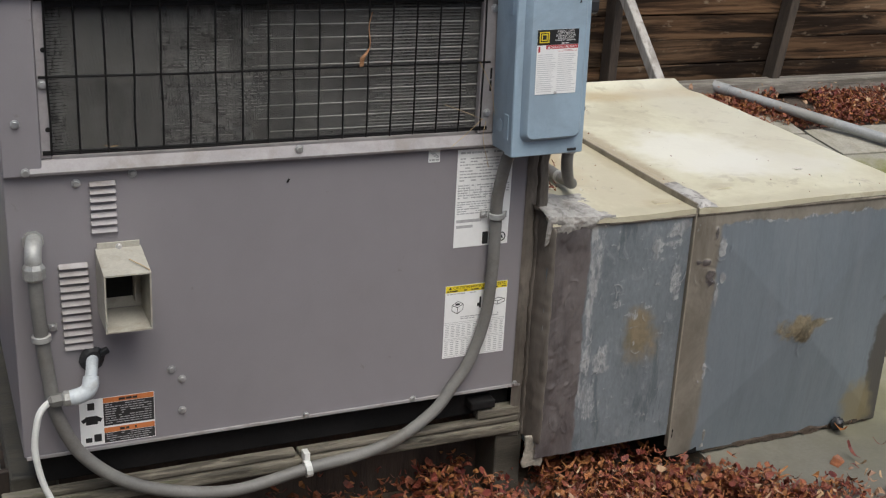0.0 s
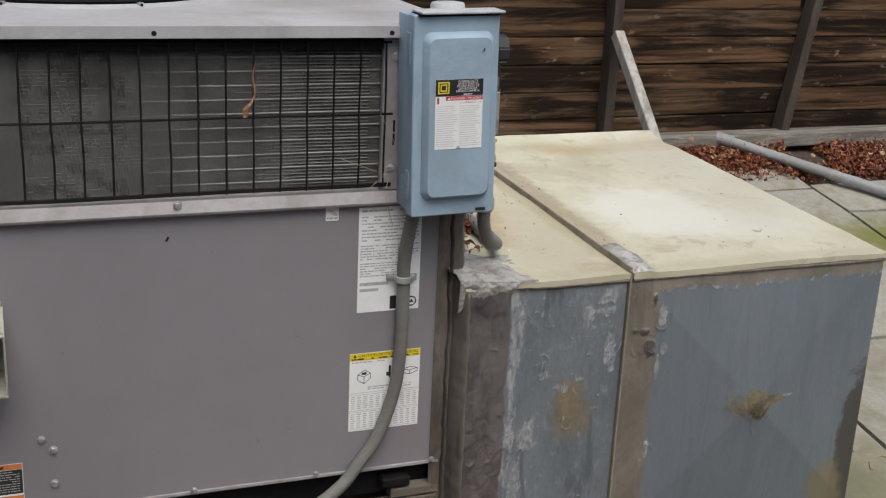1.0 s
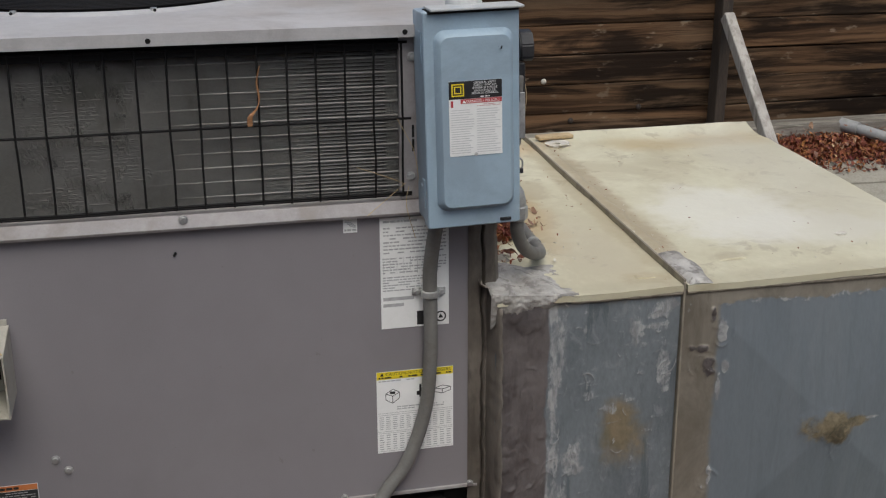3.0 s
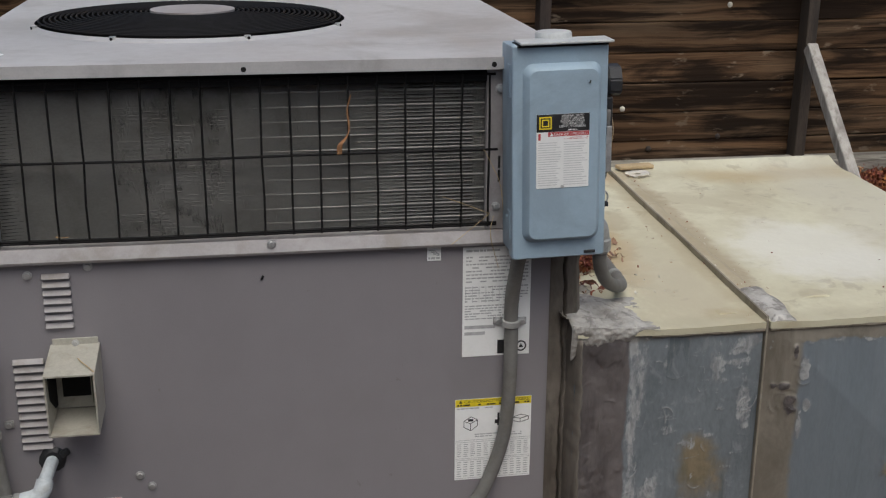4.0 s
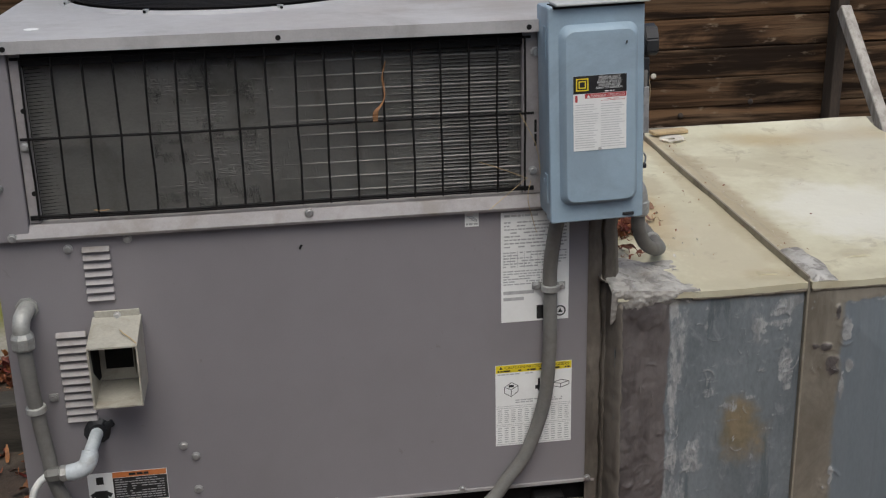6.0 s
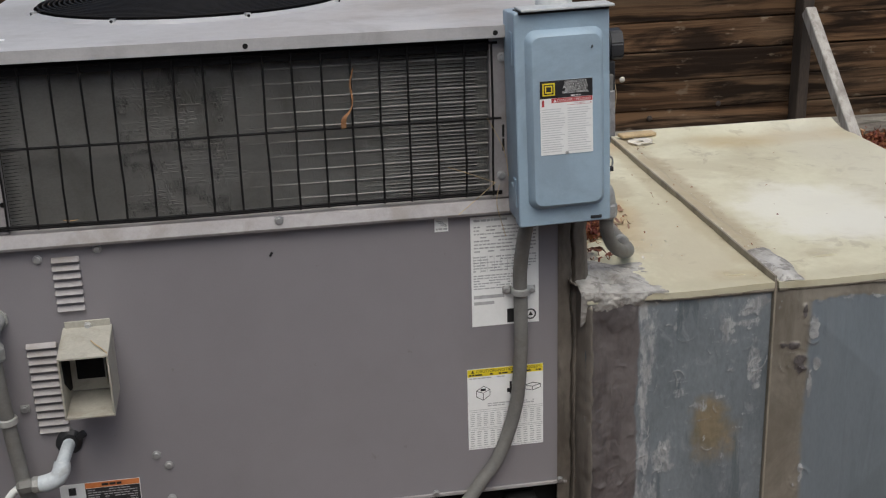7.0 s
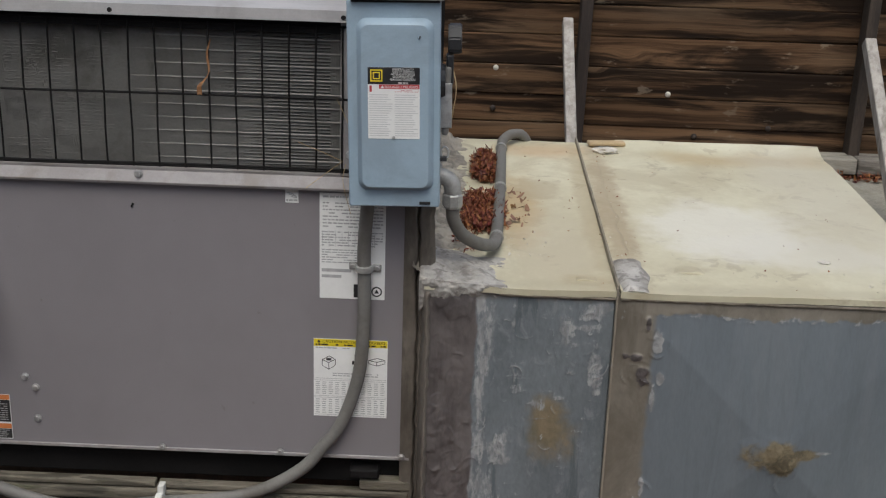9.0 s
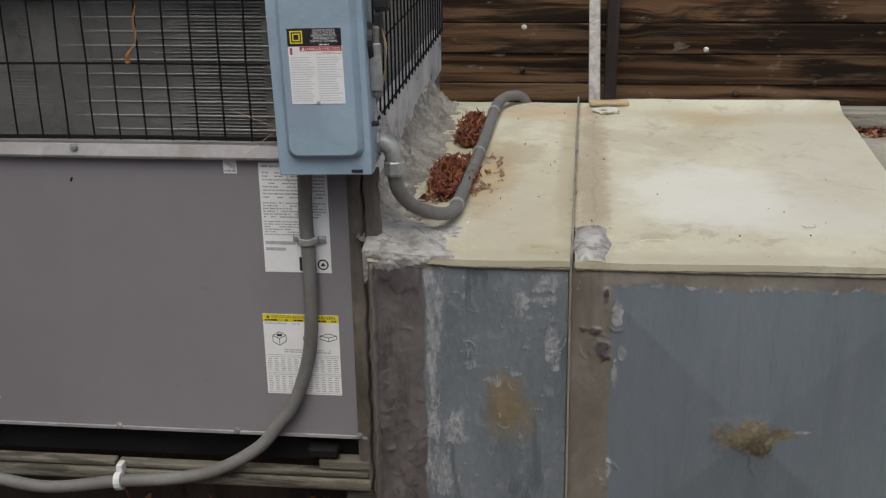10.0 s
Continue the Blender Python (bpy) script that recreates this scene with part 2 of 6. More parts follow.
SMEAR = surface("pale_grey_mastic", (0.27, 0.255, 0.23), (0.49, 0.47, 0.435), 16.0, rough=(0.4, 0.7), relief=0.004, fine=60,
                dirt=((0.15, 0.135, 0.12), 0.7, 22, (1, 1, 1), (0.5, 0.6)))
FILLET = surface("grey_cement_mastic", (0.2, 0.18, 0.148), (0.39, 0.355, 0.295), 14.0, rough=(0.55, 0.85), relief=0.007, fine=90,
                 dirt=((0.12, 0.11, 0.09), 0.6, 18, (1, 1, 1), (0.5, 0.6)), dirt2=((0.42, 0.4, 0.35), 0.4, 10, (1, 1, 1), (0.56, 0.64)))


def fence_wood(name):
    """Stained softwood boards: long grain that bends round knots, dark stains, greyed patches."""
    m = bpy.data.materials.new(name)
    m.use_nodes = True
    nt = m.node_tree
    bsdf = nt.nodes["Principled BSDF"]
    pos = nt.nodes.new("ShaderNodeNewGeometry").outputs["Position"]
    rnd = nt.nodes.new("ShaderNodeObjectInfo").outputs["Random"]
    shift = nt.nodes.new("ShaderNodeCombineXYZ")
    nt.links.new(nmath(nt, "MULTIPLY", rnd, 37.0), shift.inputs[0])
    nt.links.new(nmath(nt, "MULTIPLY", rnd, 17.0), shift.inputs[2])
    base = vmath(nt, "ADD", pos, shift.outputs[0])
    vor = nt.nodes.new("ShaderNodeTexVoronoi")
    vor.inputs["Scale"].default_value = 3.4
    vor.inputs["Randomness"].default_value = 1.0
    nt.links.new(vmath(nt, "MULTIPLY", base, (0.75, 0.0, 1.6)), vor.inputs["Vector"])
    near = vor.outputs["Distance"]
    bend = nt.nodes.new("ShaderNodeCombineXYZ")
    swell = span(nt, near, 0.0, 0.26, 0.028, 0.0)
    wav = nmath(nt, "MULTIPLY", nmath(nt, "SUBTRACT", noise_tex(nt, vmath(nt, "MULTIPLY", base, (1.6, 0, 5)), 1.0, 3), 0.5), 0.05)
    nt.links.new(nmath(nt, "ADD", swell, wav), bend.inputs[2])
    g = vmath(nt, "ADD", base, bend.outputs[0])
    coarse = noise_tex(nt, vmath(nt, "MULTIPLY", g, (0.9, 0.4, 34)), 1.0, 6, 0.66, 0.25)
    fine = noise_tex(nt, vmath(nt, "MULTIPLY", g, (5.0, 2, 230)), 1.0, 4, 0.6)
    broad = noise_tex(nt, vmath(nt, "MULTIPLY", g, (1.1, 0.4, 6)), 1.0, 4, 0.55)
    col = blend(nt, span(nt, coarse, 0.36, 0.62), (0.042, 0.023, 0.0125), (0.138, 0.08, 0.042))
    col = blend(nt, span(nt, broad, 0.45, 0.7, 0, 0.6), col, (0.17, 0.12, 0.076))
    stain = noise_tex(nt, vmath(nt, "MULTIPLY", g, (1.15, 0.5, 9)), 1.35, 6, 0.6, 0.6)
    dark = nmath(nt, "ADD", stain, nmath(nt, "MULTIPLY", nmath(nt, "SUBTRACT", coarse, 0.5), -0.35))
    col = blend(nt, span(nt, dark, 0.42, 0.6, 0, 0.93), col, (0.012, 0.0075, 0.005))
    col = blend(nt, span(nt, fine, 0.42, 0.3, 0, 0.55), col, (0.018, 0.011, 0.007))
    speck = noise_tex(nt, vmath(nt, "MULTIPLY", base, (9, 1, 22)), 1.0, 4, 0.6)
    col = blend(nt, span(nt, speck, 0.62, 0.7, 0, 0.5), col, (0.25, 0.2, 0.145))
    col = blend(nt, span(nt, near, 0.095, 0.05, 0, 0.85), col, (0.02, 0.012, 0.008))
    col = blend(nt, span(nt, near, 0.05, 0.02, 0, 0.75), col, (0.085, 0.05, 0.03))
    hsv = nt.nodes.new("ShaderNodeHueSaturation")
    nt.links.new(nmath(nt, "ADD", nmath(nt, "MULTIPLY", rnd, 0.5), 0.78), hsv.inputs["Value"])
    nt.links.new(col, hsv.inputs["Color"])
    nt.links.new(hsv.outputs["Color"], bsdf.inputs["Base Color"])
    nt.links.new(span(nt, coarse, 0.3, 0.7, 0.85, 0.6), bsdf.inputs["Roughness"])
    bsdf.inputs["Specular IOR Level"].default_value = 0.12
    b = nt.nodes.new("ShaderNodeBump")
    b.inputs["Strength"].default_value, b.inputs["Distance"].default_value = 0.7, 0.004
    nt.links.new(nmath(nt, "ADD", nmath(nt, "MULTIPLY", coarse, 0.6), nmath(nt, "MULTIPLY", fine, 0.4)), b.inputs["Height"])
    nt.links.new(b.outputs[0], bsdf.inputs["Normal"])
    return m


WOOD = fence_wood("stained_fence_board")
WOOD_GREY = surface("weathered_grey_wood", (0.13, 0.118, 0.095), (0.31, 0.285, 0.24), 6.0, (0.7, 6, 6), (0.65, 0.9), relief=0.003, fine=50,
                    dirt=((0.075, 0.066, 0.048), 0.7, 5, (0.5, 5, 5), (0.5, 0.62)), dirt2=((0.42, 0.4, 0.33), 0.5, 7, (0.5, 4, 4), (0.56, 0.66)), vary=0.3, grain=0.15)
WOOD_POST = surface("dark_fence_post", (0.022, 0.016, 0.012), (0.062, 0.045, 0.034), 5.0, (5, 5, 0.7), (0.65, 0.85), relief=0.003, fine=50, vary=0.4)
WOOD_BRACE = surface("sun_bleached_wood", (0.26, 0.235, 0.205), (0.44, 0.41, 0.37), 5.0, (7, 7, 0.8), (0.65, 0.85), relief=0.002, fine=50,
                     dirt=((0.14, 0.12, 0.1), 0.5, 5, (5, 5, 0.6)))
BEARER = surface("mossy_tan_timber", (0.07, 0.061, 0.045), (0.205, 0.182, 0.142), 5.0, (0.8, 6, 6), (0.65, 0.9), relief=0.004, fine=60, vary=0.2,
                 dirt=((0.035, 0.03, 0.022), 0.7, 7, (0.8, 5, 5), (0.5, 0.6)), dirt2=((0.1, 0.11, 0.05), 0.4, 9, (1, 3, 3), (0.55, 0.66)))
TIMBER = surface("dark_grey_timber", (0.03, 0.027, 0.021), (0.085, 0.077, 0.06), 5.0, (0.7, 6, 6), (0.6, 0.85), relief=0.003, fine=60, vary=0.2,
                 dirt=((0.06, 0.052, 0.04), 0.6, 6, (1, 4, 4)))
CONCRETE = surface("mossy_concrete", (0.22, 0.205, 0.165), (0.36, 0.335, 0.275), 3.0, rough=(0.7, 0.9), relief=0.003, fine=120,
                   dirt=((0.15, 0.135, 0.08), 0.6, 3.0), vary=0.12, grain=0.15,
                   spots=(((-0.36, 1.33, 0.2), (0.5, 0.11, 0.5), (0.16, 0.16, 0.012), 0.9, 0.6, 14),
                          ((3.45, 1.2, 0.2), (0.45, 0.17, 0.5), (0.15, 0.15, 0.012), 0.85, 0.6, 14),
                          ((2.3, -0.1, 0.0), (0.35, 0.25, 0.5), (0.2, 0.19, 0.09), 0.8, 0.6, 8), ((1.85, -0.25, 0.0), (0.5, 0.4, 0.5), (0.1, 0.095, 0.075), 0.75, 0.7, 9)))
EARTH = surface("damp_earth", (0.035, 0.025, 0.018), (0.085, 0.06, 0.042), 8.0, rough=(0.8, 0.95), relief=0.01, fine=60,
                dirt=((0.14, 0.12, 0.09), 0.5, 5.0))
LEAF = surface("dry_red_brown_leaves", (0.095, 0.024, 0.009), (0.265, 0.08, 0.032), 30.0, rough=(0.5, 0.75), relief=0.001, fine=200, island=0.9,
               dirt=((0.27, 0.12, 0.065), 0.3, 22))
LEAF_PALE = surface("dry_pale_leaves", (0.22, 0.12, 0.065), (0.38, 0.24, 0.15), 30.0, rough=(0.5, 0.75), relief=0.001, fine=200, island=0.8)
STRAW = surface("dry_straw", (0.38, 0.28, 0.15), (0.5, 0.38, 0.22), 30.0, rough=(0.6, 0.8), relief=0.0005)
PIPE = surface("grey_plastic_pipe", (0.24, 0.245, 0.24), (0.33, 0.335, 0.33), 6.0, rough=(0.4, 0.6), relief=0.0006, dirt=((0.2, 0.18, 0.14), 0.5, 6))
BLOCK = surface("pale_concrete_block", (0.46, 0.45, 0.41), (0.6, 0.59, 0.55), 5.0, rough=(0.75, 0.95), relief=0.003, fine=120, vary=0.2,
                dirt=((0.3, 0.28, 0.24), 0.5, 5))
TERRACOTTA = surface("terracotta_edging", (0.36, 0.17, 0.1), (0.48, 0.26, 0.16), 6.0, rough=(0.6, 0.85), relief=0.002)
STUCCO = surface("tan_stucco", (0.44, 0.30, 0.19), (0.52, 0.37, 0.25), 3.0, rough=(0.8, 0.95), relief=0.004, fine=90)
# neutral grey, so the added unseen walls bounce no warm light
GREY_STUCCO = surface("grey_stucco", (0.3, 0.3, 0.31), (0.38, 0.38, 0.39), 3.0, rough=(0.8, 0.95), relief=0.004, fine=90)
FOLIAGE = surface("bush_leaves", (0.045, 0.075, 0.012), (0.14, 0.16, 0.03), 12.0, rough=(0.45, 0.65), relief=0.001, island=0.9)
CHIP = surface("pale_stone", (0.5, 0.46, 0.38), (0.66, 0.62, 0.54), 30.0, rough=(0.6, 0.85), relief=0.002)


# ---- mesh helpers ----
def part(name, bm, mat, parent=None, label="", smooth=None):
    """Links a bmesh, given in world metres, as one mesh object under a thing or a part."""
    up, origin = parent, Vector()
    while up:
        origin += up.location
        up = up.parent
    if parent:
        bmesh.ops.translate(bm, verts=bm.verts, vec=-origin)
    bmesh.ops.recalc_face_normals(bm, faces=bm.faces)
    me = bpy.data.meshes.new(name)
    bm.to_mesh(me)
    bm.free()
    me.materials.append(mat)
    if smooth is not None:
        me.shade_smooth()
        me.set_sharp_from_angle(angle=radians(smooth))
    ob = new(name, me)
    if parent:
        ob.parent = parent
    if label:
        tagged(ob, label=label)
    return ob


def thing(name, at, label, category, group="", kind=""):
    ob = new(name)
    ob.location = at
    ob.empty_display_size = 0.05
    ob.matrix_world = Matrix.Translation(at)
    return tagged(ob, label=label, category=category, group=group, kind=kind)


def share(src, name, parent, m):
    """Another object on the mesh of src, moved by m."""
    ob = new(name, src.data)
    ob.parent = parent
    ob.matrix_basis = m
    return ob


def add_box(bm, x0, x1, y0, y1, z0, z1, bev=0.0, turn=None):
    verts = bmesh.ops.create_cube(bm, size=1)["verts"]
    c = Vector(((x0 + x1) / 2, (y0 + y1) / 2, (z0 + z1) / 2))
    for v in verts:
        v.co = Vector((v.co.x * (x1 - x0), v.co.y * (y1 - y0), v.co.z * (z1 - z0)))
        if turn is not None:
            v.co = turn @ v.co
        v.co += c
    if bev:
        edges = list({e for v in verts for e in v.link_edges})
        bmesh.ops.bevel(bm, geom=edges, offset=bev, segments=2, affect="EDGES", profile=0.5)
    return bm


def box_bm(*a, **k):
    return add_box(bmesh.new(), *a, **k)


def prism(bm, poly, x0, x1):
    """A prism along x over a polygon of (y, z)."""
    a = [bm.verts.new((x0, y, z)) for y, z in poly]
    b = [bm.verts.new((x1, y, z)) for y, z in poly]
    bm.faces.new(a)
    bm.faces.new(b[::-1])
    n = len(poly)
    for i in range(n):
        bm.faces.new((a[i], b[i], b[(i + 1) % n], a[(i + 1) % n]))
    return bm


def smooth_path(pts, n=8):
    p = [Vector(q) for q in pts]
    p = [p[0] * 2 - p[1]] + p + [p[-1] * 2 - p[-2]]
    out = []
    for i in range(1, len(p) - 2):
        for k in range(n):
            t = k / n
            a, b, c, d = p[i - 1], p[i], p[i + 1], p[i + 2]
            out.append(0.5 * (2 * b + (c - a) * t + (2 * a - 5 * b + 4 * c - d) * t * t + (3 * b - a - 3 * c + d) * t ** 3))
    return out + [p[-2]]


def add_tube(bm, pts, r, seg=10, ribs=0.0):
    """A tube along points; r is a radius or one for each point."""
    rings, up = [], Vector((0.31, 0.2, 0.93))
    for i, p in enumerate(pts):
        p = Vector(p)
        d = (Vector(pts[min(i + 1, len(pts) - 1)]) - Vector(pts[max(i - 1, 0)])).normalized()
        side = d.cross(up)
        if side.length < 0.05:
            side = d.cross(Vector((1, 0, 0)))
        side.normalize()
        top = side.cross(d)
        up = top
        rr = (r[i] if isinstance(r, (list, tuple)) else r) * (1 + (ribs if i % 2 else 0))
        rings.append([bm.verts.new(p + rr * (math.cos(a) * side + math.sin(a) * top)) for a in (2 * math.pi * k / seg for k in range(seg))])
    for a, b in zip(rings, rings[1:]):
        for k in range(seg):
            bm.faces.new((a[k], a[(k + 1) % seg], b[(k + 1) % seg], b[k]))
    bm.faces.new(rings[0][::-1])
    bm.faces.new(rings[-1])
    return bm


def tube_bm(pts, r, seg=10, ribs=0.0):
    return add_tube(bmesh.new(), pts, r, seg, ribs)


def sheet_bm(place, nu, nv):
    """A grid of nu by nv faces; place(u, v) gives each point."""
    bm = bmesh.new()
    g = [[bm.verts.new(place(i / nu, j / nv)) for j in range(nv + 1)] for i in range(nu + 1)]
    for i in range(nu):
        for j in range(nv):
            bm.faces.new((g[i][j], g[i + 1][j], g[i + 1][j + 1], g[i][j + 1]))
    return bm


def rough(p, scale, amount):
    return amount * (noise.noise(Vector(p) * scale) + 0.5 * noise.noise(Vector(p) * scale * 2.7) + 0.25 * noise.noise(Vector(p) * scale * 6.1))


def letters_bm(text, size, x, z, y, align="LEFT", bm=None):
    """Upright lettering that faces -y, its first base line at (x, z)."""
    cu = bpy.data.curves.new("lettering", "FONT")
    cu.body, cu.size, cu.align_x, cu.resolution_u = text, size, align, 2
    ob = bpy.data.objects.new("lettering", cu)
    me = bpy.data.meshes.new_from_object(ob)
    bm = bm or bmesh.new()
    old = len(bm.verts)
    bm.from_mesh(me)
    bm.verts.ensure_lookup_table()
    for v in bm.verts[old:]:
        v.co = Vector((x + v.co.x, y, z + v.co.y))
    bpy.data.objects.remove(ob)
    bpy.data.curves.remove(cu)
    bpy.data.meshes.remove(me)
    return bm


def plate(bm, x0, x1, z0, z1, y, t=0.0001):
    return add_box(bm, x0, x1, y - t, y, z0, z1)


rng = random.Random(4)

# ---- ground ----
def ground_z(x, y):
    if y > 2.26:
        return min(0.33 + (y - 2.26) * 8, 0.93)
    right = -0.05 + 0.17 * max(0.0, y)
    left = -0.05 if y < 0.9 else 0.07 + 0.205 * (y - 0.95)
    k = min(1, max(0, (x - 0.3) / 1.4))
    z = left + (right - left) * k
    if -0.9 < y < 1.0 and 0.0 < x < 1.75:
        z -= 0.02 * min(1, x / 0.3) * min(1, (1.75 - x) / 0.3)
    return z


xs = [-80, -30, -12, -6] + [-3 + 0.15 * i for i in range(61)] + [8, 14, 30, 80]
ys = [-80, -30, -12, -5] + [-3 + 0.15 * i for i in range(25)] + [0.75, 0.88, 0.91, 1.05, 1.2, 1.4, 1.6, 1.8, 2.0, 2.15, 2.25, 2.335, 2.6, 3.2, 5, 12, 30, 80]
bm = bmesh.new()
gv = [[bm.verts.new((x, y, ground_z(x, y) + rough((x, y, 0), 3.0, 0.012))) for y in ys] for x in xs]
for i in range(len(xs) - 1):
    for j in range(len(ys) - 1):
        bm.faces.new((gv[i][j], gv[i + 1][j], gv[i + 1][j + 1], gv[i][j + 1]))
tagged(part("ground", bm, EARTH, smooth=60), "damp brown earth under dead leaves", "ground", kind="structure")


def slab(x0, x1, y0, y1, skew=0.0, lift=0.0):
    """A cast concrete slab that follows the slope of the ground."""
    def top(u, v):
        x = x0 + (x1 - x0) * u + skew * v
        y = y0 + (y1 - y0) * v
        return Vector((x, y, ground_z(x, y) + 0.03 + lift + rough((x, y, 3), 4, 0.004)))
    bm = sheet_bm(top, 14, 12)
    rim = [e for e in bm.edges if e.is_boundary]
    got = bmesh.ops.extrude_edge_only(bm, edges=rim)["geom"]
    for v in got:
        if isinstance(v, bmesh.types.BMVert):
            v.co.z -= 0.09
    return bm


pav = thing("pavement", (2.3, 0.5, -0.05), "mossy stained concrete paving slabs on a slope", "pavement", kind="structure")
for a in ((1.62, 2.42, -0.75, 0.62), (2.435, 3.5, -0.75, 0.62), (3.515, 5.2, -0.75, 0.62), (2.2, 3.3, 0.635, 1.66), (3.315, 5.2, 0.635, 1.44), (3.315, 3.885, 1.455, 1.70), (2.14, 2.79, 1.675, 2.04), (2.805, 3.3, 1.675, 1.88),
          (3.9, 5.6, 1.455, 2.08)):
    part("slab", slab(*a), CONCRETE, pav)
part("slab", slab(-0.50, 0.3, 1.07, 2.1, skew=-0.30), CONCRETE, pav)
part("slab", slab(-2.6, -0.515, 1.07, 2.1, skew=-0.30), CONCRETE, pav)

# ---- fence ----
fence = thing("wooden_fence", (1.6, 2.22, 0.3), "dark stained horizontal board fence with a grey weathered top rail", "fence", kind="structure")
rows_z = [0.33, 0.455, 0.562, 0.670, 0.782, 0.894, 1.046]
posts_x = [-3.5, -2.45, -1.43, -0.41, 0.6, 1.615, 2.625, 3.53, 4.6, 5.7]
joints = ([-6, -3.5, -1.43, 0.6, 2.625, 4.6, 8.0], [-6, -2.45, -0.41, 1.615, 3.53, 5.7, 8.0])
for k, (z0, z1) in enumerate(zip(rows_z, rows_z[1:])):
    js = joints[k % 2] if k not in (2, 3) else joints[0]
    for x0, x1 in zip(js, js[1:]):
        lean = rng.uniform(-0.003, 0.003)
        y0 = 2.2 + rng.uniform(-0.004, 0.004)
        n = 14

        def edge(u, v, d):
            x = x0 + 0.0015 + (x1 - x0 - 0.003) * u
            z = z0 + 0.001 + (z1 - z0 - 0.002) * v + rough((x, z0 + v, 1), 1.3, 0.0022) + lean * (2 * u - 1)
            return Vector((x, y0 + d + rough((x, z0, 5), 0.9, 0.004), z))
        bm = bmesh.new()
        loop = [[bm.verts.new(edge(i / n, v, d)) for v, d in ((0, 0.025), (0, 0.003), (0.03, 0), (0.97, 0), (1, 0.003), (1, 0.025))] for i in range(n + 1)]
        for a, b in zip(loop, loop[1:]):
            for q in range(5):
                bm.faces.new((a[q], b[q], b[q + 1], a[q + 1]))
        bm.faces.new(loop[0])
        bm.faces.new(loop[-1][::-1])
        part("plank", bm, WOOD, fence)
for x in posts_x:
    t = Matrix.Rotation(radians(rng.uniform(-1, 1)), 3, "Y")
    if x == 3.53:
        t = Matrix.Rotation(radians(9), 3, "Y")
    part("post", box_bm(x - 0.021, x + 0.021, 2.125, 2.196, 0.36, 1.045, bev=0.004, turn=t), WOOD_POST, fence)
for x0, x1 in ((-6, -1.43), (-1.425, 2.62), (2.625, 8.0)):
    part("bottom_plate", box_bm(x0, x1, 2.06, 2.17, 0.335, 0.392, bev=0.005), WOOD_GREY, fence, "grey weathered bottom plate")
for x0, x1 in ((-6, -2.4), (-2.397, 0.9), (0.903, 4.2), (4.203, 8.0)):
    part("top_rail", box_bm(x0, x1, 2.135, 2.185, 1.044, 1.084, bev=0.005), WOOD_GREY, fence, "grey weathered top rail")
    bm = sheet_bm(lambda u, v: Vector((x0 + (x1 - x0) * u, 2.15 + 0.26 * v, 1.088 + 0.014 * v + rough((x0 + (x1 - x0) * u, v * 3, 0), 4, 0.003))), 40, 4)
    got = bmesh.ops.extrude_edge_only(bm, edges=[e for e in bm.edges if e.is_boundary])["geom"]
    for v in got:
        if isinstance(v, bmesh.types.BMVert):
            v.co.z -= 0.03
    part("cap_board", bm, WOOD_GREY, fence, "grey split weathered cap board")


def brace(top, foot, w=0.04, d=0.045):
    """A square batten from a post down to the ground."""
    a, b = Vector(top), Vector(foot)
    ax = (b - a).normalized()
    side = Vector((1, 0, 0))
    out = ax.cross(side).normalized()
    bm = bmesh.new()
    v = [[bm.verts.new(p + side * sx * w / 2 + out * sy * d / 2) for sx, sy in ((-1, -1), (1, -1), (1, 1), (-1, 1))] for p in (a, (a * 2 + b) / 3, (a + 2 * b) / 3, b)]
    for p, q in zip(v, v[1:]):
        for k in range(4):
            bm.faces.new((p[k], p[(k + 1) % 4], q[(k + 1) % 4], q[k]))
    bm.faces.new(v[0])
    bm.faces.new(v[-1][::-1])
    bmesh.ops.bevel(bm, geom=list(bm.edges), offset=0.003, segments=1, affect="EDGES")
    return bm


part("brace", brace((1.548, 2.09, 0.845), (1.56, 1.32, 0.15), w=0.036), WOOD_BRACE, fence, "sun-bleached leaning brace")
part("brace", brace((2.612, 2.1, 0.81), (2.622, 1.5, 0.2)), WOOD_BRACE, fence, "grey weathered leaning brace")
for x, z in ((1.305, 0.655), (1.94, 0.578), (1.30, 0.505), (2.32, 0.465), (2.05, 0.425), (1.45, 0.99), (2.33, 0.955)):
    bm = bmesh.new()
    bmesh.ops.create_uvsphere(bm, u_segments=10, v_segments=6, radius=0.011)
    bmesh.ops.transform(bm, matrix=Matrix.Translation((x, 2.197, z)) @ Matrix.Diagonal((1, 0.6, 1, 1)), verts=bm.verts)
    big = (x, z) in ((1.305, 0.655), (1.94, 0.578), (2.33, 0.955))
    part("bolt_cap" if big else "bolt_hole", bm, CHIP if big else WOOD_POST, fence, "pale bolt cap" if big else "dark bolt hole", smooth=50)

# ---- beyond the fence ----
wall = thing("block_wall", (1.0, 3.3, 0.9), "low pale concrete block wall with terracotta edging", "wall", kind="structure")
blk = part("block", box_bm(-4.0, -3.61, 3.2, 3.4, 0.88, 1.084, bev=0.006), BLOCK, wall)
for i in range(1, 32):
    share(blk, "block", wall, Matrix.Translation((0.4 * i, 0, 0)))
tile = part("edging", box_bm(-4.0, -3.51, 3.17, 3.42, 1.0865, 1.098, bev=0.004), TERRACOTTA, wall, "terracotta edging tile")
for i in range(1, 26):
    share(tile, "edging", wall, Matrix.Translation((0.5 * i, 0, 0)))
house = thing("building", (6.0, 7.0, 0.9), "tan stucco building wall beyond the fence", "building")
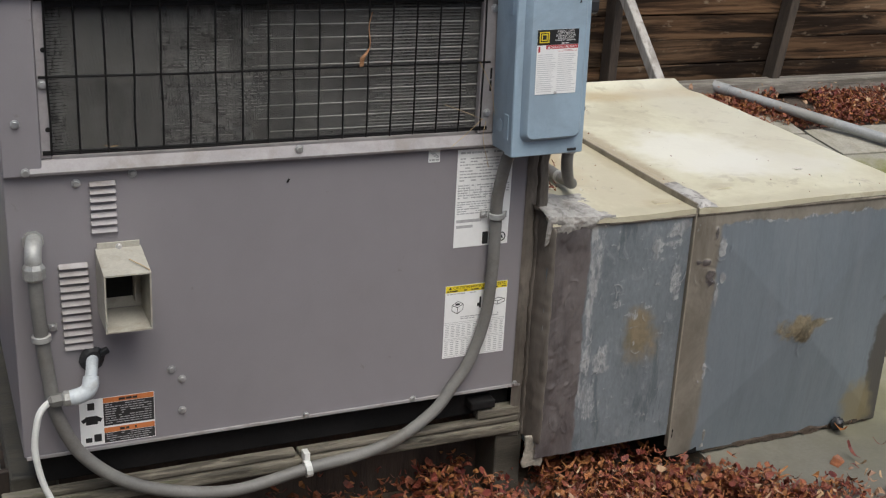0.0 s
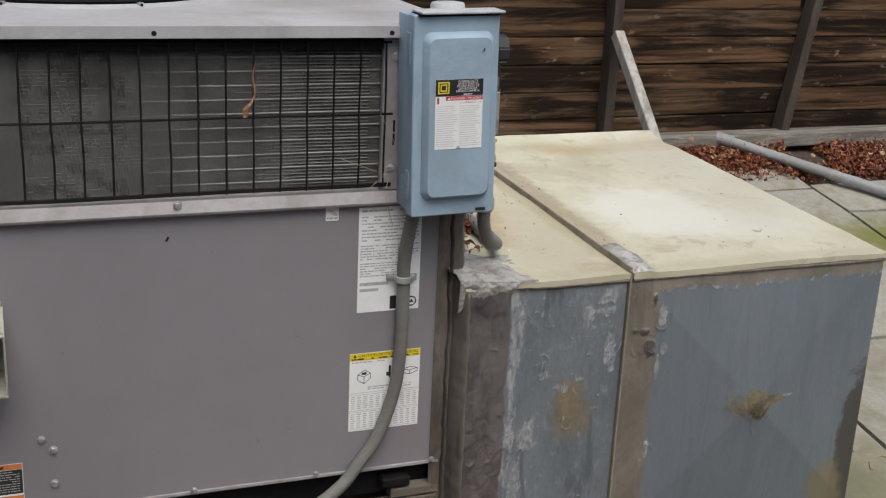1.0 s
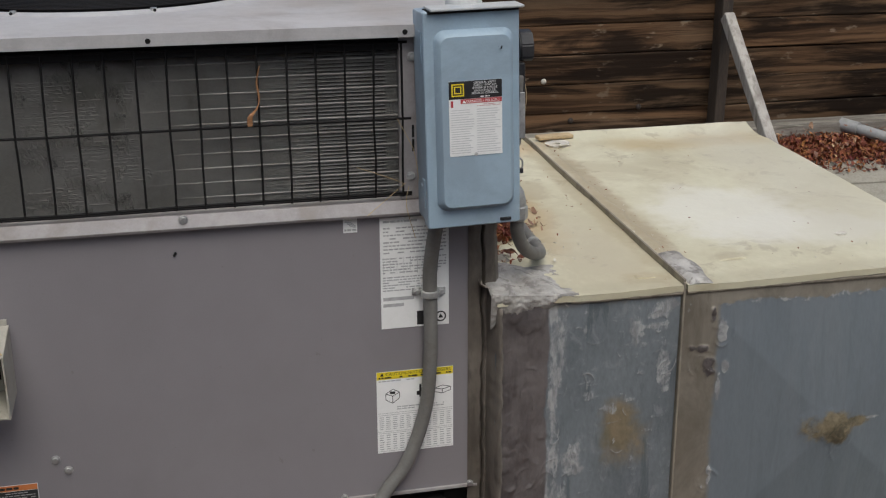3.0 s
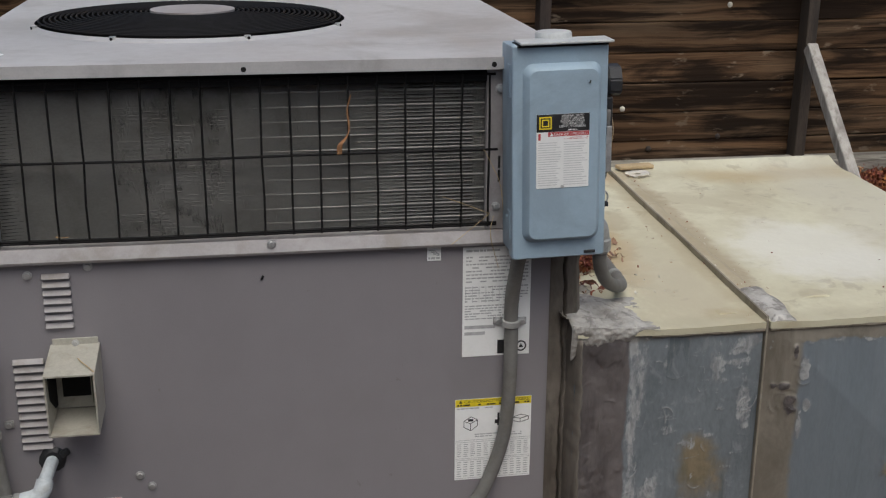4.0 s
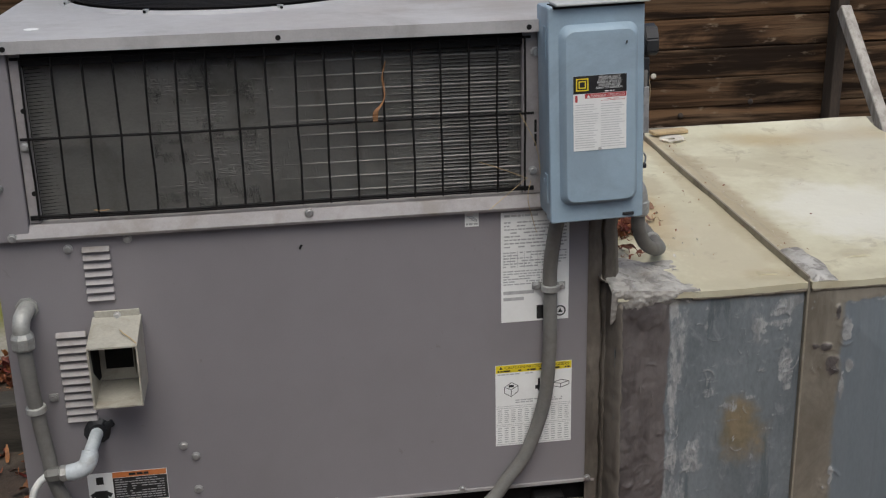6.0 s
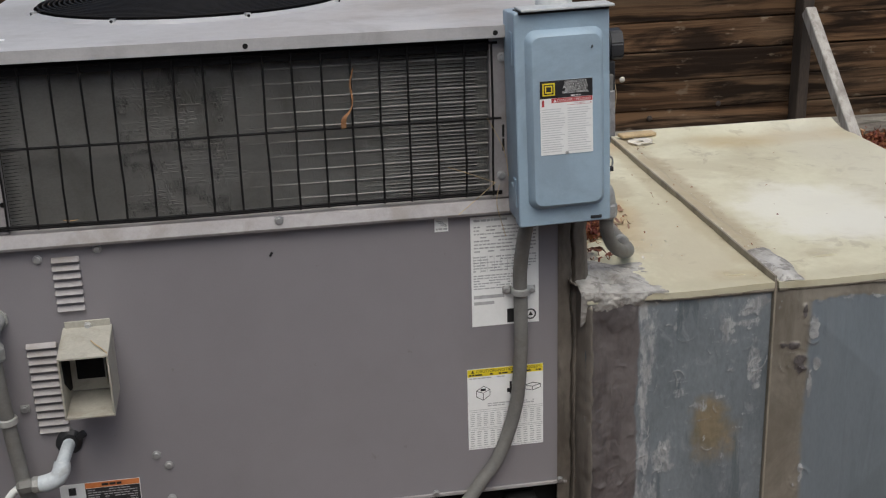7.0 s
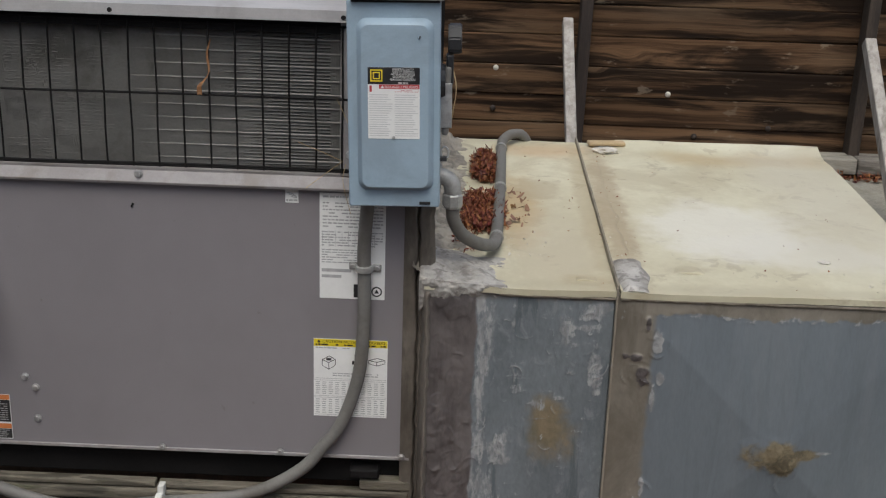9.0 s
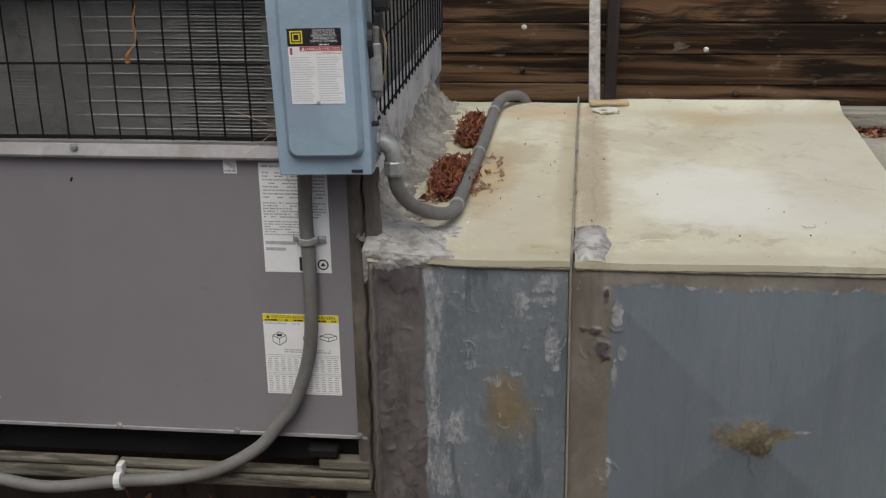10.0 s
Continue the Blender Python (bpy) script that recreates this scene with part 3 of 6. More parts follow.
part("wall", box_bm(0.4, 16, 6.4, 6.8, 0.8, 4.0, bev=0.01), STUCCO, house)
part("wall", box_bm(-14, 0.39, 9.0, 9.4, 0.8, 3.6, bev=0.01), STUCCO, house)
part("downpipe", tube_bm([(3.75, 6.36, 0.8), (3.75, 6.36, 3.9)], 0.04, 10), TERRACOTTA, house, "painted downpipe")


def leaf_verts(bm, at, size, heading, pitch, curl, width, roll=0.0):
    """One curled leaf of four faces."""
    m = Matrix.Translation(at) @ Euler((pitch, roll, heading)).to_matrix().to_4x4()
    prev = None
    for i in range(5):
        t = i / 4
        w = width * size * (0.25 + 1.5 * t * (1.15 - t)) * 0.5
        c = curl * (t - 0.5) * 2
        y = (t - 0.5) * size
        z = size * 0.28 * abs(curl) * (t - 0.5) ** 2 * 4 * (1 if curl > 0 else -1)
        a = bm.verts.new(m @ Vector((-w, y, z + 0.3 * w * curl)))
        b = bm.verts.new(m @ Vector((w * math.cos(c * 0.6), y, z + w * math.sin(c * 0.9))))
        if prev:
            bm.faces.new((prev[0], prev[1], b, a))
        prev = (a, b)


bm = bmesh.new()
for i in range(4200):
    cx = rng.choice([(0.75, 4.5), (1.2, 4.3), (1.5, 4.45), (2.15, 4.5)])
    p = Vector((rng.gauss(cx[0], 0.13), rng.gauss(cx[1], 0.25), 0.95 + abs(rng.gauss(0, 0.2))))
    leaf_verts(bm, p, rng.uniform(0.03, 0.07), rng.uniform(0, 6.3), rng.uniform(-0.9, 0.9), rng.uniform(-0.6, 0.6), 0.6)
bush = thing("bush", (1.6, 4.4, 0.92), "low yellow-green bush behind the block wall", "bush")
part("crown", bm, FOLIAGE, bush)
for x in (0.75, 1.3, 2.15):
    part("stem", tube_bm([(x, 4.4, 0.9), (x + 0.05, 4.42, 1.0), (x + 0.02, 4.4, 1.12)], [0.014, 0.01, 0.005], 6), WOOD_POST, bush)

screen = thing("panel_wall", (-2.0, 3.05, 0.9), "pale grey boarded screen beyond the fence", "wall", kind="structure")
brd = part("board", box_bm(-4.0, -3.69, 3.02, 3.06, 0.88, 1.9, bev=0.004), BLOCK, screen)
for i in range(1, 13):
    share(brd, "board", screen, Matrix.Translation((0.316 * i, 0, 0)))
# unseen walls, added to cut low skylight on the upright faces
rear = thing("light_blocking_wall", (0.5, -5.6, -0.05), "plain unseen stucco wall added behind the viewer to block low light", "wall", kind="structure")
part("wall", box_bm(-9, 10, -5.9, -5.6, -0.1, 2.7, bev=0.01), GREY_STUCCO, rear)
# added at the left, out of view, to darken the panel's left end
part("wall", box_bm(-1.1, -0.85, -5.59, -0.35, -0.1, 2.7, bev=0.01), GREY_STUCCO, rear)

# ---- dead leaves ----
def litter(name, n, spots_xy, lift, pale, label, size=(0.02, 0.055), deep=0.05, zfun=ground_z, tilt=0.55, narrow=0.5):
    """Dead leaves strewn over boxes (x0, x1, y0, y1), as one heap."""
    bm = bmesh.new()
    for i in range(n):
        x0, x1, y0, y1 = spots_xy[i % len(spots_xy)]
        x, y = rng.uniform(x0, x1), rng.uniform(y0, y1)
        if rough((x, y, 8), 3.0, 1.0) < -0.45:
            continue
        z = zfun(x, y) + lift + rng.random() ** 1.5 * deep
        thin = rng.random() < narrow
        leaf_verts(bm, (x, y, z), rng.uniform(*size) * (1.2 if thin else 1), rng.uniform(0, 6.3), rng.uniform(-tilt, tilt), rng.uniform(-2.4, 2.4),
                   0.25 if thin else rng.uniform(0.55, 0.95), rng.uniform(-0.6, 0.6))
    return tagged(part(name, bm, pale), label, "leaves", kind="stuff")


litter("fallen_leaves", 15000, [(0.55, 1.5, -0.55, 0.45), (0.9, 1.5, -0.3, 0.2), (1.3, 1.63, -0.6, -0.08), (1.5, 1.7, -0.62, -0.2)], 0.0, LEAF, "dry red-brown leaves heaped under the duct", size=(0.009, 0.03), deep=0.085)
litter("fallen_leaves", 380, [(0.7, 1.62, -0.55, -0.08), (1.5, 1.9, -0.6, -0.3)], 0.05, LEAF_PALE, "dry pale tan leaves among the heap", size=(0.01, 0.028), deep=0.045)
litter("fallen_leaves", 16000, [(2.8, 3.9, 1.75, 2.06), (3.1, 4.4, 1.8, 2.06), (3.9, 5.6, 1.9, 2.06), (2.8, 3.3, 1.85, 2.06)], 0.01, LEAF, "dry red-brown leaves along the fence", size=(0.01, 0.028), deep=0.05)
litter("fallen_leaves", 160, [(2.8, 4.4, 1.8, 2.05)], 0.05, LEAF_PALE, "dry pale leaves along the fence", size=(0.012, 0.03))
litter("fallen_leaves", 260, [(2.15, 2.8, 2.0, 2.055)], 0.035, LEAF, "thin line of brown leaves at the fence foot", size=(0.012, 0.03), deep=0.012)
litter("fallen_leaves", 1900, [(-1.5, 0.05, 0.97, 1.1)], 0.0, LEAF, "dry red-brown leaves behind the timber edging", size=(0.015, 0.04), deep=0.04)
litter("fallen_leaves", 420, [(-1.3, 0.04, 0.55, 0.88)], 0.0, LEAF, "scattered brown leaves beside the unit", deep=0.02)
litter("fallen_leaves", 4200, [(1.45, 1.66, -0.62, -0.1), (1.55, 1.85, -0.65, -0.27), (1.7, 2.05, -0.66, -0.4)], 0.04, LEAF, "dry red-brown leaves spread over the concrete", size=(0.008, 0.028), deep=0.03)
litter("fallen_leaves", 90, [(1.9, 3.2, -0.7, 0.3)], 0.045, LEAF, "few brown leaves on the concrete", deep=0.008)

timber = thing("timber_edging", (-1.4, 0.9, -0.04), "dark grey landscape timber on the ground", "timber")
part("beam", box_bm(-3.0, 0.6, 0.865, 0.955, -0.07, 0.083, bev=0.008), TIMBER, timber)
planks = thing("plank_stack", (-0.25, 0.2, -0.04), "weathered grey planks lying beside the unit", "planks")
for i, (x0, x1, y0, y1, z1) in enumerate(((-0.7, 0.035, 0.33, 0.46, 0.02), (-0.7, 0.02, 0.19, 0.32, 0.022), (-0.7, 0.04, 0.05, 0.18, 0.02), (-0.7, 0.02, -0.09, 0.04, 0.018),
                                       (-0.7, 0.03, -0.23, -0.10, 0.02))):
    part("plank", box_bm(x0, x1, y0, y1, -0.06, z1, bev=0.006), WOOD_GREY, planks)
drain = thing("drain_pipe", (3.1, 2.08, 0.33), "grey plastic pipe lying on leaves and concrete", "pipe")
part("tube", tube_bm([(3.12, 2.07, 0.38), (3.35, 1.78, 0.32), (3.58, 1.48, 0.262), (4.05, 0.86, 0.155), (4.6, 0.14, 0.035)], 0.0215, 14), PIPE, drain, smooth=50)
part("coupling", tube_bm([(3.11, 2.082, 0.382), (3.155, 2.026, 0.371)], 0.026, 14), PIPE, drain, smooth=50)

# ---- packaged air conditioner ----
UX0, UX1, UD = 0.066, 1.118, 1.25
unit = thing("air_conditioner", (0.59, 0.6, 0.13), "grey-painted packaged rooftop air conditioner with dusty coil on timber base", "air conditioner")
# cabinet
panel = part("lower_panel", box_bm(UX0, UX1, 0.0, 0.02, 0.222, 0.783, bev=0.003), PAINT, unit)
part("panel_lip", box_bm(UX0 + 0.004, UX1 + 0.002, -0.006, -0.0005, 0.219, 0.2255, bev=0.001), RAIL_PAINT, unit)
part("side_panel", box_bm(UX0, UX0 + 0.02, 0.021, UD, 0.222, 1.095, bev=0.003), PAINT, unit)
part("side_panel", box_bm(UX1 - 0.02, UX1, 0.021, UD, 0.222, 0.69, bev=0.003), PAINT, unit)
part("back_panel", box_bm(UX0 + 0.021, UX1 - 0.021, UD - 0.02, UD, 0.222, 1.095, bev=0.003), PAINT, unit)
part("partition", box_bm(UX0 + 0.022, UX1 - 0.022, 0.022, UD - 0.022, 0.74, 0.755), BLACK, unit)
# its near-black colour also holds the shade of the space under the panel
part("base_pan", box_bm(UX0 + 0.02, UX1 - 0.01, 0.026, UD - 0.02, 0.149, 0.2215, bev=0.003), BLACK, unit, "black base pan, blackened further for the shade under the panel")
bm = bmesh.new()
prism(bm, [(-0.014, 0.781), (-0.016, 0.786), (-0.006, 0.806), (0.03, 0.809), (0.03, 0.785)], UX0 + 0.045, UX1 - 0.01)
part("lower_rail", bm, RAIL_PAINT, unit, "dusty folded sheet rail")
bm = bmesh.new()
add_box(bm, UX0, UX0 + 0.066, -0.012, 0.0, 0.779, 1.098, bev=0.0025)
add_box(bm, UX0, UX0 + 0.006, 0.001, 0.06, 0.784, 1.098)
part("corner_post", bm, PAINT, unit)
part("coil_frame", box_bm(UX0 + 0.067, UX0 + 0.086, -0.002, 0.012, 0.808, 1.097, bev=0.0015), RAIL_PAINT, unit)
part("coil_frame", box_bm(0.978, 1.012, -0.004, 0.012, 0.808, 1.097, bev=0.0015), RAIL_PAINT, unit)
part("corner_post", box_bm(1.0125, UX1, -0.008, 0.014, 0.806, 1.097, bev=0.0025), PAINT, unit)
# top cap: a folded lid with a round hole for the fan
FX, FY, FR = 0.467, 0.545, 0.312
bm = bmesh.new()
x0, x1, y0, y1, zt = UX0 - 0.004, UX1 + 0.022, -0.024, UD + 0.012, 1.1165
seg = 64
hole, hole2, outer = [], [], []
for k in range(seg):
    a = 2 * math.pi * (k + 0.5) / seg
    c, s = math.cos(a), math.sin(a)
    hole.append(bm.verts.new((FX + FR * c, FY + FR * s, zt + 0.006)))
    hole2.append(bm.verts.new((FX + (FR + 0.018) * c, FY + (FR + 0.018) * s, zt)))
    f = min((x1 - FX) / c if c > 0 else (x0 - FX) / c, (y1 - FY) / s if s > 0 else (y0 - FY) / s)
    outer.append(bm.verts.new((FX + f * c, FY + f * s, zt)))
corners = []
for k in range(seg):
    n = (k + 1) % seg
    bm.faces.new((hole[k], hole[n], hole2[n], hole2[k]))
    bm.faces.new((hole2[k], hole2[n], outer[n], outer[k]))
    a, b = outer[k].co, outer[n].co
    if abs(a.x - b.x) > 1e-5 and abs(a.y - b.y) > 1e-5:
        cx = a.x if min(abs(a.x - x0), abs(a.x - x1)) < 1e-5 else b.x
        cy = a.y if min(abs(a.y - y0), abs(a.y - y1)) < 1e-5 else b.y
        cv = bm.verts.new((cx, cy, zt))
        bm.faces.new((outer[k], outer[n], cv))
bm.normal_update()
rim = [e for e in bm.edges if e.is_boundary and all(abs(v.co.z - zt) < 1e-4 for v in e.verts)]
got = bmesh.ops.extrude_edge_only(bm, edges=rim)["geom"]
low = [v for v in got if isinstance(v, bmesh.types.BMVert)]
for v in low:
    v.co.z = 1.096
fold = [e for e in bm.edges if all(abs(v.co.z - zt) < 1e-4 for v in e.verts) and len(e.link_faces) == 2
        and abs(e.link_faces[0].normal.z) + abs(e.link_faces[1].normal.z) < 1.9]
bm.normal_update()
part("top_cap", bm, CAP_PAINT, unit, "faded pale grey sheet-metal top cap")
# fan under its guard
fan = part("fan_well", tube_bm([(FX, FY, 0.78), (FX, FY, 0.785)], FR + 0.012, 40), BLACK, unit, "black fan well")
bm = bmesh.new()
for k in range(48):
    a, b = 2 * math.pi * k / 48, 2 * math.pi * (k + 1) / 48
    q = [(FX + (FR + 0.001) * math.cos(t), FY + (FR + 0.001) * math.sin(t), z) for t, z in ((a, 0.785), (b, 0.785), (b, 1.121), (a, 1.121))]
    bm.faces.new([bm.verts.new(p) for p in q])
part("fan_ring", bm, BLACK, unit, "black fan shroud")
for k in range(3):
    bm = sheet_bm(lambda u, v: Vector((FX, FY, 1.0)) + Matrix.Rotation(2.1 * k + 0.4, 3, "Z") @ Vector((0.05 + 0.235 * u, (v - 0.5) * (0.12 + 0.2 * u), 0.05 * (v - 0.5))), 6, 5)
    part("fan_blade", bm, PLASTIC, unit, "dark fan blade", smooth=60)
guard = part("fan_guard", tube_bm([(FX, FY, 1.138), (FX, FY, 1.1425)], 0.086, 32), RAIL_PAINT, unit, "black wire fan guard with a grey centre plate", smooth=30)
for k in range(21):
    r = 0.094 + 0.0105 * k
    z = 1.1385 - 0.012 * (k / 20) ** 2
    pts = [(FX + r * math.cos(a), FY + r * math.sin(a), z) for a in (2 * math.pi * i / 56 for i in range(57))]
    part("ring", tube_bm(pts, 0.0021, 6), WIRE, guard)
for k in range(8):
    a = 2 * math.pi * k / 8 + 0.35
    c, s = math.cos(a), math.sin(a)
    pts = [(FX + r * c, FY + r * s, z) for r, z in ((0.06, 1.136), (0.18, 1.133), (0.30, 1.124), (0.325, 1.121))]
    part("spoke", tube_bm(pts, 0.003, 6), WIRE, guard)
    part("bolt", tube_bm([(FX + 0.318 * c, FY + 0.318 * s, 1.119), (FX + 0.318 * c, FY + 0.318 * s, 1.1255)], 0.006, 8), SCREW, unit)
part("paint_chip", tube_bm([(0.155, 0.11, 1.1166), (0.155, 0.11, 1.1174)], [0.013, 0.012], 12), PAPER, unit, "white paint spot")
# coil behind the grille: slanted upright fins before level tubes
# black backing paints the shade deep behind the fins
part("coil", box_bm(UX0 + 0.08, 1.0, 0.034, 0.05, 0.80, 1.095), BLACK, unit, "black box for the shaded depth of the condenser coil")
bm = bmesh.new()
for i in range(642):
    x = 0.152 + 0.00132 * i
    prev = None
    for j in range(25):
        z = 0.804 + 0.0115 * j
        lean = 0.27 + 0.05 * noise.noise(Vector((x * 30, z * 10, 0)))
        crushed = 0.345 < x < 0.52 and noise.noise(Vector((x * 22, z * 38, 4))) > 0.05
        if crushed:
            lean = 0.02 + 0.2 * noise.noise(Vector((x * 90, z * 60, 7)))
        if x < 0.18:
            lean += 0.3 * noise.noise(Vector((x * 150, z * 200, 2)))
        a, b, c = bm.verts.new((x, 0.018, z)), bm.verts.new((x + lean * 0.004, 0.022, z)), bm.verts.new((x - 0.00042, 0.0181, z))
        if prev:
            bm.faces.new((prev[0], prev[1], b, a))
            bm.faces.new((prev[2], prev[0], a, c))
        prev = (a, b, c)
tagged(part("finning", bm, FIN, unit, "dusty grey coil fins, bent in places"), kind="stuff")
for k in range(-6, 5):
    z = 0.9555 + 0.0254 * k
    start = 0.53 + 0.05 * noise.noise(Vector((k * 1.7, 0, 0)))
    pts = [(start, 0.0225, z), (start + 0.09, 0.0195, z), (0.72, 0.0176, z), (0.85, 0.0172, z + 0.0004), (0.986, 0.0172, z)]
    part("fin_ridge", tube_bm(pts, [0.0012, 0.0014, 0.0015, 0.0018, 0.0018], 6), RIDGE, unit, "bright ridge over a coil tube")
    for q in (1, 2, 3):
        x0 = 0.76 + 0.08 * noise.noise(Vector((k, q * 3.3, 0)))
        pts = [(x0, 0.0212, z + 0.00635 * q), (x0 + 0.07, 0.0182, z + 0.00635 * q), (0.957, 0.0176, z + 0.00635 * q)]
        part("fin_line", tube_bm(pts, 0.0007, 5), FIN, unit)
        # a black tube below each line paints the dark between the fins
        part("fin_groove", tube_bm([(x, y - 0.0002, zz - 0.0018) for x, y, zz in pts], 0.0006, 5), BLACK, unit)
    for q in range(4):
        x = 0.352
        while x < 0.545:
            w = rng.uniform(0.003, 0.016) if q == 0 else rng.uniform(0.002, 0.012)
            if noise.noise(Vector((x * 17, k * 0.55 + q * 0.2, 5))) > (-0.05 if q == 0 else 0.05):
                zz = z + 0.00635 * q
                part("bent_fin", box_bm(x, x + w, 0.0172, 0.0182, zz - 0.0005, zz + 0.0005), FIN if q % 2 else RIDGE, unit)
            x += w + rng.uniform(0.002, 0.009)
for i in range(44):
    z = 0.812 + 0.006 * i
    # thin black tubes paint dark lines along the coil's left edge
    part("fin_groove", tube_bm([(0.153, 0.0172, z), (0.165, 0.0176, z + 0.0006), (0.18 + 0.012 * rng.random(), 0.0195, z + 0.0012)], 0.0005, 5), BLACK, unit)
# black strip in place of the shade that the cap throws on the coil
part("coil_shade", box_bm(0.14, 1.0, 0.0, 0.012, 1.072, 1.0955, bev=0.001), BLACK, unit, "black strip painting the shade under the cap")
part("coil", box_bm(UX1 - 0.05, UX1 - 0.021, 0.06, UD - 0.04, 0.80, 1.095), FIN, unit, "dusty condenser coil")
grille = part("front_grille", tube_bm([(0.136, -0.003, 1.085), (0.4, -0.0035, 1.0862), (0.7, -0.003, 1.0845), (0.992, -0.003, 1.085)], 0.0027, 6), WIRE, unit, "black wire guard grille")
for z in (0.953, 0.82, 0.8165):
    part("cross_wire", tube_bm([(0.136, -0.003, z), (0.4, -0.005, z - 0.0015), (0.7, -0.004, z + 0.0005), (0.998, -0.003, z)], 0.0026, 6), WIRE, grille)
for i in range(18):
    x = 0.1506 + 0.0489 * i
    j = rng.uniform(-0.0015, 0.0015)
    part("wire", tube_bm([(x + j, -0.006, 1.087), (x, -0.0075, 1.02), (x - j, -0.0065, 0.95), (x + j, -0.0075, 0.88), (x, -0.006, 0.814)], 0.0019, 6), WIRE, grille)
side_grille = part("side_grille", tube_bm([(UX1 + 0.012, 0.03, 0.812), (UX1 + 0.012, UD - 0.02, 0.812)], 0.0027, 6), WIRE, unit, "black wire guard grille")
part("cross_wire", tube_bm([(UX1 + 0.012, 0.03, 0.952), (UX1 + 0.012, UD - 0.02, 0.952)], 0.0022, 6), WIRE, side_grille)
for i in range(25):
    y = 0.05 + 0.0482 * i
    part("wire", tube_bm([(UX1 + 0.015, y, 1.09), (UX1 + 0.0155, y, 0.95), (UX1 + 0.015, y, 0.805)], 0.0019, 6), WIRE, side_grille)
part("side_rail", box_bm(UX1 - 0.02, UX1 + 0.006, 0.02, UD, 0.691, 0.805, bev=0.003), SIDE_RAIL, unit, "chalky pale side rail")
part("back_post", box_bm(UX1 - 0.02, UX1 + 0.012, UD - 0.018, UD + 0.004, 0.806, 1.095, bev=0.002), PAINT, unit)
for y in (0.3, 0.75, 1.2):
    part("screw", tube_bm([(UX1 + 0.005, y, 0.775), (UX1 + 0.011, y, 0.775)], 0.006, 8), SCREW, unit)


def louvre(x0, x1, z):
    """A pressed louvre: a little hood, open below."""
    bm = bmesh.new()
    n = 24
    top, lip, low = [], [], []
    for i in range(n + 1):
        u = i / n
        e = min(1, min(u, 1 - u) * 24) ** 0.7
        x = x0 + (x1 - x0) * u
        top.append(bm.verts.new((x, -0.0005, z + 0.0042 * e)))
        lip.append(bm.verts.new((x, -0.0075 * e - 0.0006, z - 0.0035)))
        low.append(bm.verts.new((x, -0.0006, z - 0.0045)))
    for i in range(n):
        bm.faces.new((top[i], top[i + 1], lip[i + 1], lip[i]))
        bm.faces.new((lip[i], lip[i + 1], low[i + 1], low[i]))
    return bm


first = part("louvre", louvre(0.210, 0.259, 0.7565), RAIL_PAINT, panel, smooth=40)
for i in range(1, 7):
    share(first, "louvre", panel, Matrix.Translation((0, 0, -0.0148 * i)))
first = part("louvre", louvre(0.148, 0.203, 0.6035), RAIL_PAINT, panel, smooth=40)
for i in range(1, 12):
    share(first, "louvre", panel, Matrix.Translation((0.0002 * i, 0, -0.01475 * i)))


def screw(bm_parent, x, z, y=0.0, r=0.006):
    bm = tube_bm([(x, y, z), (x, y - 0.0015, z), (x, y - 0.002, z), (x, y - 0.006, z)], [r * 1.35, r * 1.35, r * 0.9, r * 0.8], 8)
    return part("screw", bm, SCREW, bm_parent)


for x, z, y in ((0.6, 0.8, -0.012), (0.189, 0.759, 0.0), (0.289, 0.771, 0.0), (0.348, 0.369, 0.0), (0.368, 0.346, 0.0), (0.367, 0.278, 0.0),
                (0.104, 0.788, -0.013), (0.092, 0.875, -0.013), (0.093, 1.106, -0.0245), (0.142, 0.94, -0.003), (1.0, 1.06, -0.004), (0.996, 0.85, -0.004),
                (1.105, 0.228, -0.006), (0.86, 0.229, -0.006), (0.62, 0.229, -0.006)):
    screw(unit, x, z, y, 0.005 if z < 0.25 else 0.0062)
for x, z, y in ((0.132, 1.1045, -0.0245), (0.566, 1.1045, -0.0245), (0.985, 1.1045, -0.0245), (0.147, 1.0, -0.0025), (0.147, 0.86, -0.0025)):
    part("hole", tube_bm([(x, y + 0.002, z), (x, y - 0.0006, z)], 0.0045, 12), BLACK, unit, "dark punched hole")
for z in (0.905, 0.93):
    part("slot", box_bm(0.999, 1.003, -0.0046, 0.0, z - 0.011, z + 0.011), BLACK, unit, "dark slot")
part("insect", box_bm(0.580, 0.584, -0.002, -0.0002, 0.731, 0.740, bev=0.0009, turn=Matrix.Rotation(0.5, 3, "Y")), BLACK, unit, "small dark speck")
# flue hood
hood = part("flue_hood", box_bm(0.219, 0.296, -0.0045, -0.0006, 0.612, 0.643, bev=0.001), HOOD_PAINT, unit, "cream-grey sheet-metal flue hood, open in front")
HX0, HX1 = 0.2155, 0.2985
prof_roof = [(-0.0008, 0.629), (-0.0008, 0.632), (-0.104, 0.6155), (-0.104, 0.6125)]
part("roof", prism(bmesh.new(), prof_roof, HX0, HX1), HOOD_PAINT, hood)
for xa in (HX0, HX1 - 0.003):
    part("cheek", prism(bmesh.new(), [(-0.0008, 0.628), (-0.1035, 0.6122), (-0.1, 0.506), (-0.0008, 0.512)], xa, xa + 0.003), HOOD_PAINT, hood)
part("floor_plate", prism(bmesh.new(), [(-0.0008, 0.511), (-0.1, 0.5052), (-0.1, 0.5022), (-0.0008, 0.508)], HX0, HX1), HOOD_PAINT, hood)
part("back_plate", box_bm(HX0 + 0.003, HX1 - 0.003, -0.004, -0.0008, 0.513, 0.627), HOOD_PAINT, hood)
